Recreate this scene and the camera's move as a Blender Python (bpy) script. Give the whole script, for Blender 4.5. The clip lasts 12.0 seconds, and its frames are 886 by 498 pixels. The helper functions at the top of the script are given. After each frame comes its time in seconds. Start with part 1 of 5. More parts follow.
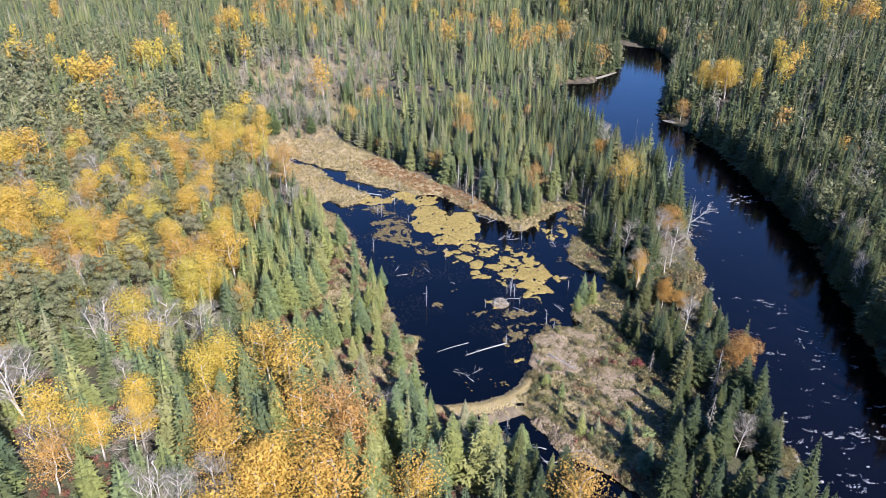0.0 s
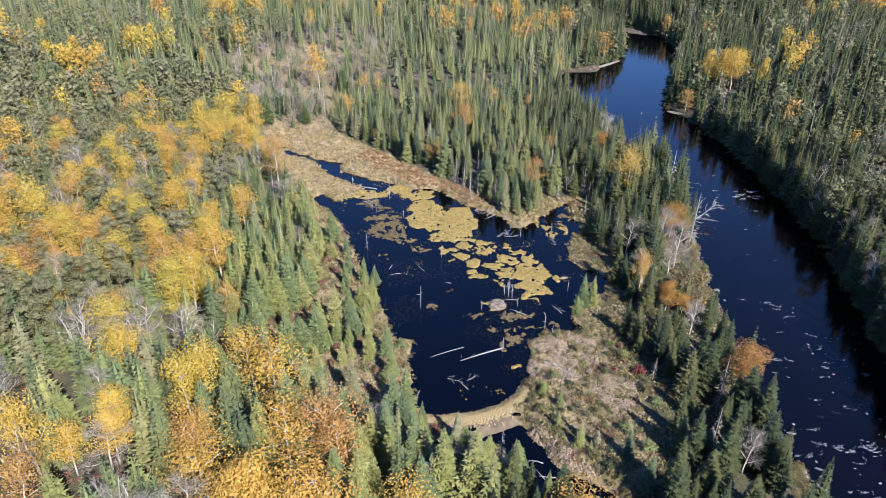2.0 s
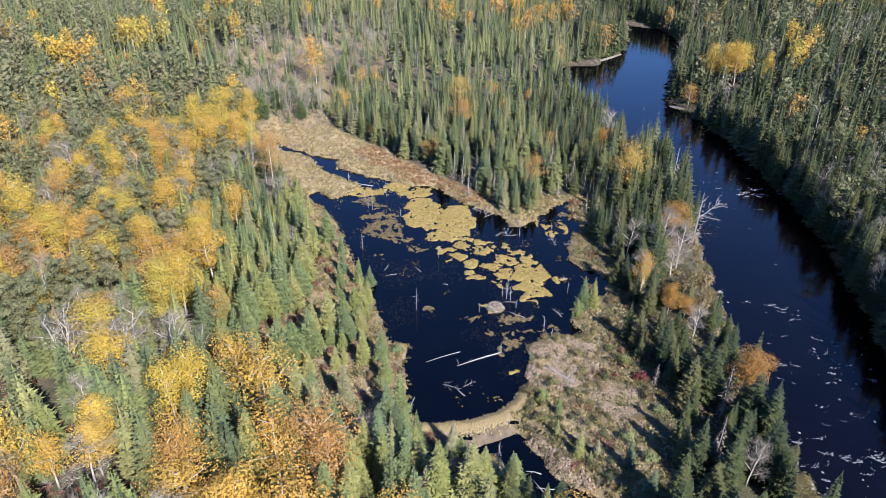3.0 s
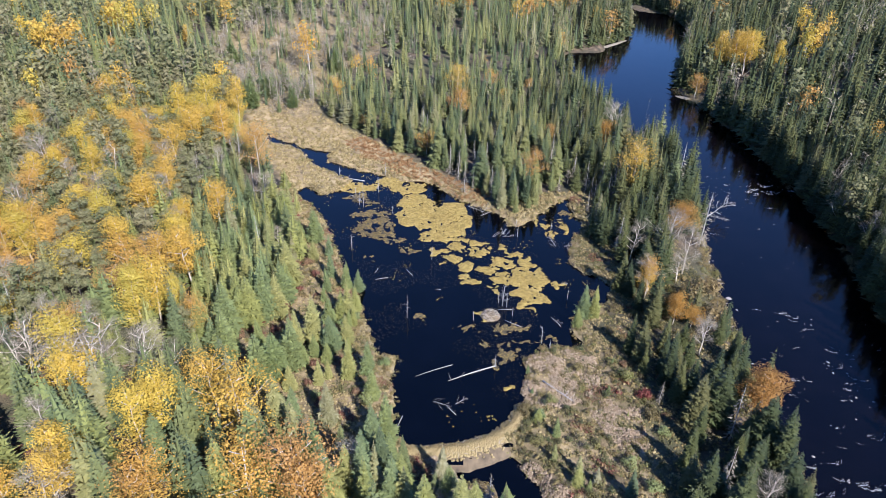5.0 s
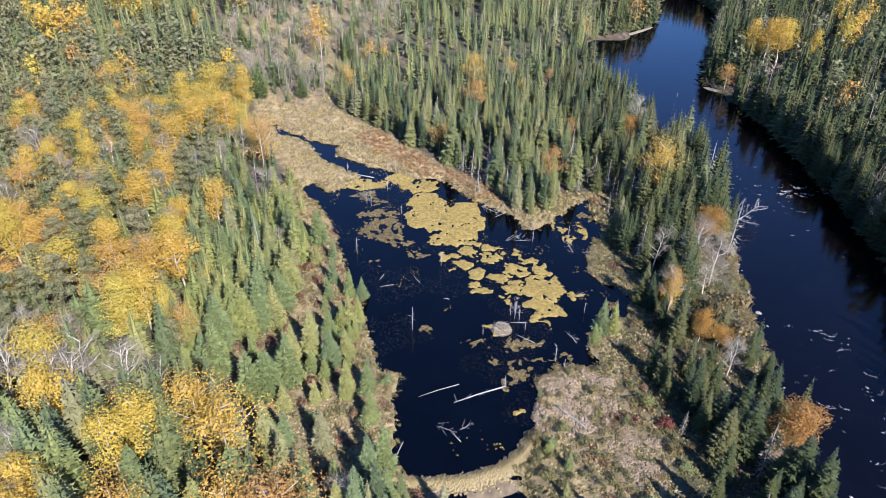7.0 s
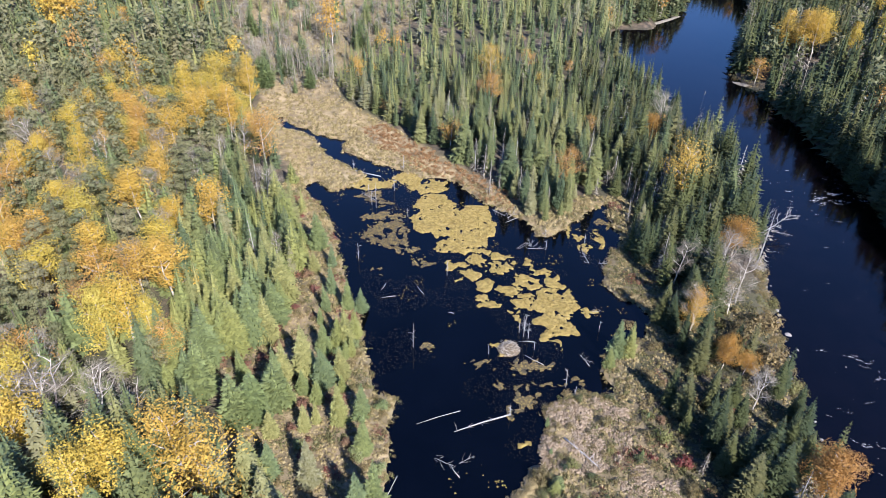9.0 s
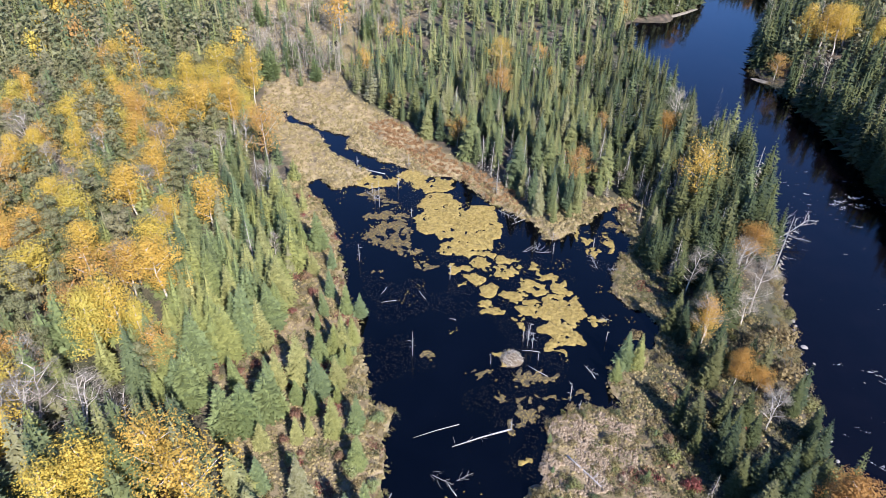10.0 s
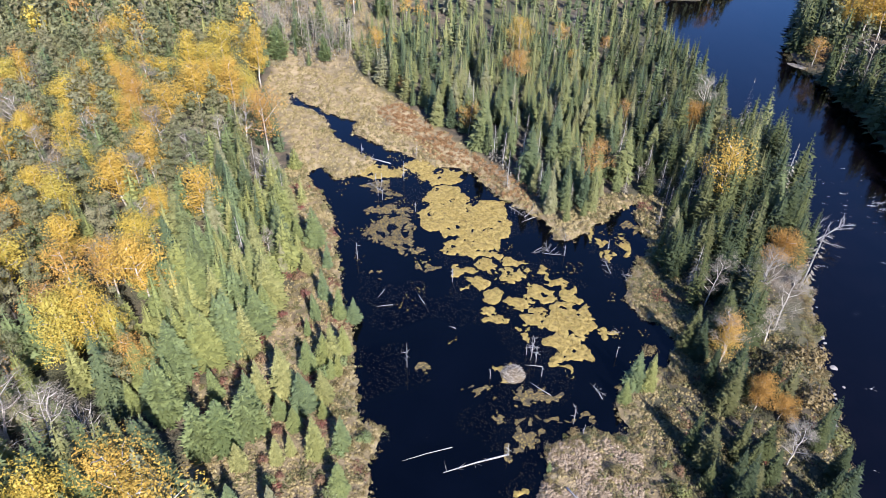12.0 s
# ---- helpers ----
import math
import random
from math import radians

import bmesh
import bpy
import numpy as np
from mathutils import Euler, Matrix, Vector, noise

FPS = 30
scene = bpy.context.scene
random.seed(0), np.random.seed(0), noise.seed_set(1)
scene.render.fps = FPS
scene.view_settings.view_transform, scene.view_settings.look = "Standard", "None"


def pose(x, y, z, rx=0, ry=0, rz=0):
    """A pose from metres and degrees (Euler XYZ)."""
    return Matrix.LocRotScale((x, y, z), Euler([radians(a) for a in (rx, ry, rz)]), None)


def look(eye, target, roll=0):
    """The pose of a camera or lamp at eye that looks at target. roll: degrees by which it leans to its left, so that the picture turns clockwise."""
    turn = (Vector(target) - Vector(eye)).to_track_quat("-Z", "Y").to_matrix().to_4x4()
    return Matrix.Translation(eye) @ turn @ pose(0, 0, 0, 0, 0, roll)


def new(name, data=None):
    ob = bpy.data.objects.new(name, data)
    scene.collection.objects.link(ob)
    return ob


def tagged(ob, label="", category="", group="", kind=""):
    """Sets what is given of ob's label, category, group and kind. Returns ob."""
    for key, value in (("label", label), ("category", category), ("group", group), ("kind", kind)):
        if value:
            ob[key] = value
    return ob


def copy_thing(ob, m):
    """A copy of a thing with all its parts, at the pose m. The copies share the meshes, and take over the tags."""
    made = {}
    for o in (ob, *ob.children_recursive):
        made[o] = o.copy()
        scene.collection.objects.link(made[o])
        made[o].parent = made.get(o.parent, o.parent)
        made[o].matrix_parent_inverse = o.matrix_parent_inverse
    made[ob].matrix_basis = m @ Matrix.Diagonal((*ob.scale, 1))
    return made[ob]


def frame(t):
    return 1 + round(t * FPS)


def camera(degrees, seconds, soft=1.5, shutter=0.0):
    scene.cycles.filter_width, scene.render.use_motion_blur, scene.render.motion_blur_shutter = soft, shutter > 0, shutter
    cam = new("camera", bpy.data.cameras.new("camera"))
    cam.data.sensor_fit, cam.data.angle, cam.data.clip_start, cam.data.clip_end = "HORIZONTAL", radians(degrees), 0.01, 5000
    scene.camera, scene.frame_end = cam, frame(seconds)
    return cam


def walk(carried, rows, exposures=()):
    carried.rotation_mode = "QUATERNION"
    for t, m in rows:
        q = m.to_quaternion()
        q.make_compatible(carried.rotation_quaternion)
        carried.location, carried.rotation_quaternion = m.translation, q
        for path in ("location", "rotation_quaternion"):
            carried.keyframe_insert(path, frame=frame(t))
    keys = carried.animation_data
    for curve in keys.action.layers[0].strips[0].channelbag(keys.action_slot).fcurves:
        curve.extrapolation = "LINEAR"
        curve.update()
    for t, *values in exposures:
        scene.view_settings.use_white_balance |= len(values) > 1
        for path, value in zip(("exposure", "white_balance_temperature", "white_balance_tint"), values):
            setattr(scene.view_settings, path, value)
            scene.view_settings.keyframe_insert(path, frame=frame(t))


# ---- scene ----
cam = camera(65.7, 12.0, soft=0.75)
PATH = [
    (0, (-0.002, -0.015, 74.958), (0.039, 1.75, 74.018), 0.6),
    (0.5, (0.248, 1.247, 74.903), (0.288, 3.011, 73.961), 0.6),
    (1, (0.546, 2.683, 74.841), (0.585, 4.439, 73.884), 0.7),
    (1.5, (0.879, 4.297, 74.781), (0.918, 6.046, 73.812), 0.8),
    (2, (1.186, 5.978, 74.702), (1.225, 7.723, 73.726), 0.9),
    (2.5, (1.53, 7.786, 74.612), (1.569, 9.525, 73.626), 1.0),
    (3, (1.946, 9.749, 74.497), (1.984, 11.483, 73.501), 1.0),
    (5, (3.607, 18.213, 73.984), (3.642, 19.922, 72.946), 1.3),
    (5.5, (3.999, 20.442, 73.894), (4.023, 22.144, 72.844), 1.4),
    (6, (4.422, 22.712, 73.776), (4.425, 24.408, 72.715), 1.3),
    (6.5, (4.88, 24.97, 73.635), (4.872, 26.66, 72.564), 1.3),
    (7, (5.342, 27.272, 73.505), (5.323, 28.955, 72.423), 1.2),
    (9, (7.245, 36.581, 72.882), (7.174, 38.236, 71.76), 1.3),
    (9.5, (7.835, 38.925, 72.762), (7.748, 40.571, 71.629), 1.3),
    (10, (8.48, 41.256, 72.613), (8.376, 42.891, 71.466), 1.4),
    (10.5, (9.117, 43.546, 72.451), (8.996, 45.168, 71.287), 1.4),
    (11, (9.815, 45.804, 72.284), (9.678, 47.414, 71.105), 1.4),
    (11.5, (10.518, 48.101, 72.155), (10.367, 49.697, 70.959), 1.3),
    (12, (11.2, 50.378, 72.05), (11.033, 51.96, 70.838), 1.3),
]
walk(cam, [(t, look(eye, target, roll)) for t, eye, target, roll in PATH], exposures=((0, 1.36, 6000, 17), (1.5, 1.29, 6050, 17), (3, 1.25, 6080, 17), (6, 1.29, 6080, 17), (12, 1.33, 6050, 17)))

# ---- daylight ----
SUN_AZ, SUN_EL = radians(148.0), radians(37.5)          # clockwise from +y; autumn noon, from behind and to the right
SUN_DIR = Vector((math.sin(SUN_AZ) * math.cos(SUN_EL), math.cos(SUN_AZ) * math.cos(SUN_EL), math.sin(SUN_EL)))
world = bpy.data.worlds.new("sky")
scene.world = world
world.use_nodes = True
wn = world.node_tree.nodes
sky = wn.new("ShaderNodeTexSky")
sky.sky_type, sky.sun_disc = "NISHITA", False
sky.sun_elevation, sky.sun_rotation = SUN_EL, SUN_AZ
sky.air_density, sky.dust_density, sky.ozone_density = 1.2, 0.0, 4.0
tint = wn.new("ShaderNodeMix")
tint.data_type, tint.blend_type = "RGBA", "MULTIPLY"
tint.inputs[0].default_value, tint.inputs[7].default_value = 1.0, (0.64, 0.92, 1.42, 1.0)      # clear, deep blue autumn air
world.node_tree.links.new(sky.outputs[0], tint.inputs[6])
world.node_tree.links.new(tint.outputs[2], wn["Background"].inputs[0])
wn["Background"].inputs[1].default_value = 0.07
sun = new("sun", bpy.data.lights.new("sun", "SUN"))
sun.data.energy, sun.data.angle, sun.data.color = 5.0, radians(0.53), (1.0, 0.97, 0.93)
sun.matrix_world = look(SUN_DIR * 300, (0, 0, 0))


# ---- materials ----
def material(name):
    m = bpy.data.materials.new(name)
    m.use_nodes = True
    t = m.node_tree
    return m, t, t.nodes, t.nodes["Principled BSDF"], t.links


def noise_tex(t, scale, detail=3.0, coord="Object", stretch=None):
    tc, n = t.nodes.new("ShaderNodeTexCoord"), t.nodes.new("ShaderNodeTexNoise")
    n.inputs["Scale"].default_value, n.inputs["Detail"].default_value = scale, detail
    if stretch:
        mp = t.nodes.new("ShaderNodeMapping")
        mp.inputs["Scale"].default_value = stretch
        t.links.new(tc.outputs[coord], mp.inputs[0])
        t.links.new(mp.outputs[0], n.inputs["Vector"])
    else:
        t.links.new(tc.outputs[coord], n.inputs["Vector"])
    return n.outputs["Fac"]


def ramp(t, fac, *stops):
    r = t.nodes.new("ShaderNodeValToRGB")
    e = r.color_ramp.elements
    while len(e) < len(stops):
        e.new(0.5)
    for el, (p, c) in zip(e, stops):
        el.position, el.color = p, (*c, 1)
    t.links.new(fac, r.inputs[0])
    return r.outputs[0]


def maths(t, op, a, b):
    n = t.nodes.new("ShaderNodeMath")
    n.operation = op
    for i, v in enumerate((a, b)):
        if isinstance(v, (int, float)):
            n.inputs[i].default_value = v
        else:
            t.links.new(v, n.inputs[i])
    return n.outputs[0]


def mixc(t, fac, a, b, mode="MIX"):
    n = t.nodes.new("ShaderNodeMix")
    n.data_type, n.blend_type = "RGBA", mode
    for i, v in ((0, fac), (6, a), (7, b)):
        if isinstance(v, (int, float)):
            n.inputs[i].default_value = v
        elif isinstance(v, tuple):
            n.inputs[i].default_value = (*v, 1)
        else:
            t.links.new(v, n.inputs[i])
    return n.outputs[2]


def bump(t, b, height, strength, dist):
    n = t.nodes.new("ShaderNodeBump")
    n.inputs["Strength"].default_value, n.inputs["Distance"].default_value = strength, dist
    t.links.new(height, n.inputs["Height"])
    t.links.new(n.outputs[0], b.inputs["Normal"])


def foliage(name, stops, thin=0.25, rough=0.6, vary=0.6):
    """Leaves or needles: the hue goes from plant to plant, the value from sprig to sprig."""
    m, t, n, b, l = material(name)
    oi, at, gi = n.new("ShaderNodeObjectInfo"), n.new("ShaderNodeAttribute"), n.new("ShaderNodeNewGeometry")
    at.attribute_name = "plant"
    plant = maths(t, "FRACT", maths(t, "ADD", oi.outputs["Random"], at.outputs["Fac"]), 0.0)
    hue = maths(t, "ADD", maths(t, "MULTIPLY", plant, 0.87), maths(t, "MULTIPLY", gi.outputs["Random Per Island"], 0.13))
    col = ramp(t, hue, *stops)
    val = maths(t, "ADD", 0.98 - 0.5 * vary, maths(t, "MULTIPLY", gi.outputs["Random Per Island"], vary))
    vc = n.new("ShaderNodeCombineColor")
    for i in range(3):
        l.new(val, vc.inputs[i])
    col = mixc(t, 1.0, col, vc.outputs[0], "MULTIPLY")
    l.new(col, b.inputs["Base Color"])
    b.inputs["Roughness"].default_value = rough
    b.inputs["Specular IOR Level"].default_value = 0.25
    tr, mx = n.new("ShaderNodeBsdfTranslucent"), n.new("ShaderNodeMixShader")
    l.new(col, tr.inputs[0])
    mx.inputs[0].default_value = thin
    l.new(b.outputs[0], mx.inputs[1])
    l.new(tr.outputs[0], mx.inputs[2])
    l.new(mx.outputs[0], n["Material Output"].inputs[0])
    return m


def solid(name, stops, scale=2.0, rough=0.8, relief=0.3, stretch=None):
    m, t, n, b, l = material(name)
    f = noise_tex(t, scale, 5.0, "Object", stretch)
    g = noise_tex(t, scale * 7, 2.0, "Object", stretch)
    l.new(ramp(t, maths(t, "ADD", maths(t, "MULTIPLY", f, 0.7), maths(t, "MULTIPLY", g, 0.3)), *stops), b.inputs["Base Color"])
    b.inputs["Roughness"].default_value = rough
    bump(t, b, g, relief, 0.05)
    return m


SPRUCE = foliage("spruce_needles", ((0.0, (0.070, 0.098, 0.050)), (0.3, (0.104, 0.126, 0.053)), (0.55, (0.152, 0.164, 0.058)), (0.8, (0.200, 0.194, 0.074)), (1.0, (0.222, 0.208, 0.125))), 0.12, 0.6, 0.34)
# Darkened conifer needles: missing far haze and east-side shade are put into colour.
SHADED_FIR = foliage("balsam_needles", ((0.0, (0.040, 0.055, 0.027)), (0.35, (0.058, 0.072, 0.028)), (0.7, (0.092, 0.100, 0.034)), (1.0, (0.122, 0.112, 0.048))), 0.12, 0.6, 0.34)
FIR = foliage("fir_needles", ((0.0, (0.140, 0.180, 0.084)), (0.35, (0.170, 0.200, 0.072)), (0.7, (0.225, 0.232, 0.070)), (1.0, (0.285, 0.268, 0.100))), 0.18, 0.6, 0.34)
LARCH = foliage("larch_needles", ((0.0, (0.150, 0.195, 0.070)), (1.0, (0.215, 0.235, 0.090))), 0.2, 0.6, 0.34)
PINE = foliage("pine_needles", ((0.0, (0.150, 0.160, 0.075)), (0.5, (0.190, 0.185, 0.084)), (1.0, (0.230, 0.205, 0.105))), 0.35, 0.6, 0.3)
YELLOW = foliage("yellow_leaves", ((0.0, (0.50, 0.305, 0.07)), (0.3, (0.54, 0.355, 0.066)), (0.7, (0.53, 0.385, 0.064)), (1.0, (0.45, 0.38, 0.08))), 0.4, 0.6, 0.30)
ORANGE = foliage("orange_leaves", ((0.0, (0.40, 0.225, 0.080)), (0.5, (0.50, 0.29, 0.066)), (1.0, (0.53, 0.35, 0.064))), 0.4, 0.6, 0.30)
RUSSET = foliage("russet_leaves", ((0.0, (0.33, 0.17, 0.05)), (1.0, (0.45, 0.26, 0.05))), 0.4, 0.6, 0.55)
SHRUB_RED = foliage("red_shrub_leaves", ((0.0, (0.17, 0.035, 0.03)), (0.3, (0.18, 0.075, 0.05)), (0.7, (0.19, 0.115, 0.065)), (1.0, (0.24, 0.15, 0.075))), 0.25)
SHRUB_TAN = foliage("tan_shrub_leaves", ((0.0, (0.13, 0.11, 0.045)), (0.5, (0.22, 0.16, 0.07)), (1.0, (0.15, 0.16, 0.05))), 0.25)
SHRUB_OLIVE = foliage("olive_shrub_leaves", ((0.0, (0.075, 0.072, 0.030)), (0.5, (0.125, 0.120, 0.045)), (1.0, (0.19, 0.165, 0.065))), 0.25)
SHRUB_RUST = foliage("rust_shrub_leaves", ((0.0, (0.22, 0.115, 0.048)), (1.0, (0.36, 0.215, 0.095))), 0.25)
GRASS = foliage("dry_sedge", ((0.0, (0.18, 0.142, 0.055)), (0.5, (0.29, 0.225, 0.098)), (1.0, (0.37, 0.295, 0.15))), 0.25, 0.7, 0.35)
MEADOW = foliage("meadow_sedge", ((0.0, (0.27, 0.20, 0.125)), (0.5, (0.37, 0.28, 0.185)), (1.0, (0.43, 0.345, 0.24))), 0.25, 0.7, 0.3)
MAT_TUFT = foliage("floating_moss", ((0.0, (0.185, 0.132, 0.042)), (0.35, (0.260, 0.190, 0.052)), (0.7, (0.300, 0.225, 0.066)), (1.0, (0.200, 0.162, 0.046))), 0.2, 0.8, 0.65)
SUNK_TUFT = foliage("sunk_sedge", ((0.0, (0.13, 0.095, 0.034)), (0.6, (0.24, 0.175, 0.058)), (1.0, (0.31, 0.23, 0.080))), 0.2, 0.8, 0.6)
SHRUB_GREY = foliage("grey_shrub_twigs", ((0.0, (0.17, 0.14, 0.10)), (0.5, (0.24, 0.20, 0.135)), (1.0, (0.26, 0.24, 0.13))), 0.1, 0.8)
TWIG = foliage("bare_twigs", ((0.0, (0.16, 0.135, 0.10)), (0.5, (0.225, 0.195, 0.145)), (1.0, (0.28, 0.245, 0.18))), 0.05, 0.8)
BIRCH = solid("birch_bark", ((0.25, (0.09, 0.075, 0.06)), (0.42, (0.45, 0.40, 0.33)), (1.0, (0.62, 0.57, 0.48))), 1.2, 0.7, 0.2, (1, 1, 3))
BARK = solid("conifer_bark", ((0.3, (0.05, 0.042, 0.035)), (0.7, (0.12, 0.10, 0.085))), 3.0)
DEADWOOD = solid("bleached_deadwood", ((0.25, (0.18, 0.165, 0.145)), (0.7, (0.44, 0.415, 0.38))), 1.5, 0.75, 0.3, (1, 1, 0.3))
STICK = solid("beaver_sticks", ((0.3, (0.24, 0.205, 0.155)), (0.7, (0.50, 0.44, 0.35))), 2.0)
ROCK = solid("river_rock", ((0.3, (0.16, 0.14, 0.12)), (0.7, (0.36, 0.33, 0.30))), 1.1, 0.7, 0.6)
MUD = solid("dam_mud", ((0.3, (0.05, 0.038, 0.024)), (0.7, (0.15, 0.112, 0.066))), 1.1, 0.9, 0.6)
MAT_GROUND = solid("moss_mat", ((0.34, (0.10, 0.072, 0.024)), (0.48, (0.25, 0.178, 0.045)), (0.64, (0.34, 0.25, 0.070))), 1.7, 0.95, 0.7)
SUNK_MAT = solid("sunk_moss", ((0.4, (0.022, 0.018, 0.011)), (0.62, (0.13, 0.094, 0.034))), 1.4, 0.9, 0.6)
WEED = foliage("drowned_weed", ((0.0, (0.016, 0.014, 0.010)), (0.7, (0.036, 0.029, 0.017)), (1.0, (0.058, 0.046, 0.024))), 0.0, 0.5)
FOAM = solid("white_water_foam", ((0.35, (0.12, 0.125, 0.14)), (0.65, (0.36, 0.36, 0.37))), 5.0, 0.6, 0.8)
SAND = solid("gravel_bar", ((0.3, (0.11, 0.095, 0.07)), (0.7, (0.24, 0.205, 0.15))), 0.7, 0.9, 0.4)


def ground_material():
    m, t, n, b, l = material("forest_floor")
    a, c, d = noise_tex(t, 0.06, 4.0), noise_tex(t, 0.55, 5.0), noise_tex(t, 4.0, 4.0)
    litter = ramp(t, c, (0.30, (0.032, 0.026, 0.017)), (0.48, (0.07, 0.052, 0.032)), (0.66, (0.14, 0.10, 0.06)))
    moss = ramp(t, d, (0.35, (0.028, 0.032, 0.013)), (0.7, (0.085, 0.075, 0.032)))
    col = mixc(t, ramp(t, a, (0.42, (0, 0, 0)), (0.6, (1, 1, 1))), litter, moss)
    sedge = n.new("ShaderNodeAttribute")
    sedge.attribute_name = "sedge"
    straw = ramp(t, c, (0.3, (0.17, 0.12, 0.055)), (0.5, (0.34, 0.25, 0.12)), (0.7, (0.44, 0.34, 0.18)))
    col = mixc(t, sedge.outputs["Fac"], col, straw)
    l.new(col, b.inputs["Base Color"])
    b.inputs["Roughness"].default_value = 0.95
    bump(t, b, d, 0.8, 0.3)
    return m


def water_material(name, deep, ripple, size, stretch):
    m, t, n, b, l = material(name)
    w = noise_tex(t, size, 3.0, "Object", stretch)
    w2 = noise_tex(t, size * 0.22, 2.0, "Object", stretch)
    c = noise_tex(t, 0.12, 4.0)
    l.new(ramp(t, c, (0.4, deep), (0.72, tuple(1.9 * v for v in deep))), b.inputs["Base Color"])
    b.inputs["Roughness"].default_value = 0.06
    b.inputs["IOR"].default_value = 1.33
    w3 = noise_tex(t, size * 3.1, 2.0, "Object", stretch)
    bump(t, b, maths(t, "ADD", maths(t, "ADD", w, w2), maths(t, "MULTIPLY", w3, 0.45)), ripple, 0.05)
    return m


GROUND = ground_material()
POND_WATER = water_material("pond_water", (0.0004, 0.0006, 0.0013), 0.05, 0.8, (1, 1, 1))
RIVER_WATER = water_material("river_water", (0.0012, 0.0009, 0.0013), 0.18, 1.1, (1.6, 0.7, 1))

# ---- plan: shores, channels, zones ----
SHORE_SE = [(2.8, 85), (8.7, 86.1), (13.4, 88.7), (15.9, 91.2), (17.6, 93.9), (17.8, 96.5), (18.6, 100.6), (19, 105), (21, 107.4), (22.4, 108.8), (24.4, 109.4), (26.2, 108.6), (27.9, 108.3), (29.6, 110), (28.6, 111.7), (27.9, 114.5), (28.5, 116.6), (30.3, 118.2), (33.6, 120), (35.9, 122.5), (37.8, 127.3), (36.1, 130.4), (33.2, 131.4)]
SHORE_NE = [(31.4, 134), (30.9, 136.7), (32.6, 141.3), (33.8, 145.7), (37.1, 149.7), (36.1, 153.8), (35, 158.2), (36, 162.9), (34.1, 161.8), (28.7, 155.8), (26.5, 152.4), (23.4, 149.4), (20.9, 149.9), (18.9, 154.9), (16.8, 156.4), (13.6, 158.8), (10.2, 161.8), (6.1, 166.8), (3.4, 170.8), (-0.1, 171.8), (-3.6, 171.3), (-6.7, 172.7), (-10.1, 175.7), (-14, 176.9), (-18.2, 179.7), (-23.2, 182.6), (-24.7, 186.4), (-22.8, 189.5)]
CREEK = [(-27.6, 190.2), (-30.8, 191.2), (-34.7, 194.4), (-40.1, 196.7), (-43.2, 201.6), (-43.6, 201.2), (-40.4, 195.4), (-34.8, 192.9), (-30.6, 189.2), (-27.6, 183.3), (-24.9, 179.2), (-19.9, 176), (-16.1, 172.4), (-15.6, 170), (-18.1, 167.6), (-20.6, 163.5), (-23, 164), (-26.2, 167.5), (-28.2, 166), (-26.8, 161.9), (-23.3, 158.3), (-21, 153.7), (-18.9, 148.5), (-16.5, 142)]
SHORE_W = [(-13.5, 132.2), (-9.6, 123.2), (-8.1, 119.1), (-6.3, 112.7), (-5.1, 106.9), (-2.1, 106), (-1.4, 104.5), (-2.1, 99.8), (-1, 96), (-1.2, 91.6), (0.1, 86.3)]
POND = SHORE_SE + SHORE_NE + CREEK + SHORE_W
BANK_W = [(33, -397.8), (50, -57.8), (54, 22.2), (55.5, 70.5), (55.5, 84.1), (56.5, 93.5), (57.5, 109.4), (58.8, 121.1), (61, 132.9), (64.5, 149.1), (67, 166.6), (66, 194.1), (61.5, 217.3), (57, 235), (53, 254.9), (52, 278.4), (56.9, 298.9), (74.9, 311.2), (87.4, 324.7), (93.2, 333.2), (98.5, 358.2), (99.2, 380.8), (83.9, 395), (50.6, 400.6), (-57.4, 408.8), (-300.4, 438.6)]
BANK_E = [(-300.4, 454.6), (-57.4, 429.8), (51, 419.7), (93.3, 409), (114.2, 390.4), (123.6, 367.2), (121.4, 336.3), (105.6, 301.5), (92.3, 266.4), (88.5, 250.3), (92.5, 237), (96.2, 214.8), (96.4, 185.9), (95.6, 162.9), (94, 146.5), (89, 123.7), (85.4, 108.7), (80.6, 91.6), (76.6, 62.3), (74.5, 22.3), (70.3, -57.7), (53.7, -397.8)]
RIVER = BANK_W + BANK_E
OUTLET = [(9.7, 83.7), (13.8, 83.2), (15.8, 79.6), (17.7, 75.5), (21.8, 72.4), (24.8, 68.3), (27.8, 62.1), (37.1, 54.2), (58.9, 46.2)]
BACKWATER = [(-45.3, 263), (-42.2, 262.1), (-39.1, 250.1), (-38.1, 242.5), (-41.2, 242.3), (-42.2, 252.1)]
MARSH_N = [(-51.6, 216.8), (-29, 212.4), (-12.6, 196.8), (-0.4, 182.1), (8.9, 171.6), (16, 161), (22.1, 152.6), (3.5, 156.4), (-17.1, 161.1), (-28.3, 164), (-37.4, 178.7), (-49.5, 197.5)]
MARSH_B = [(-47.4, 235.4), (-33, 236.1), (-30.8, 263.8), (-47.3, 276.2), (-55.6, 251.4)]
MARSH_E = [(17.2, 106.8), (31.7, 108.1), (36.7, 95.5), (35.4, 85), (32.1, 72.5), (24.8, 68.3), (15.7, 75.5), (11.7, 82.7), (13.8, 89)]
SEDGE_A = [(17, 95.1), (18, 100.8), (20.3, 106.1), (26.8, 107), (30.9, 106), (30.3, 99), (27.6, 95), (23.4, 93.5), (19.6, 94.3)]
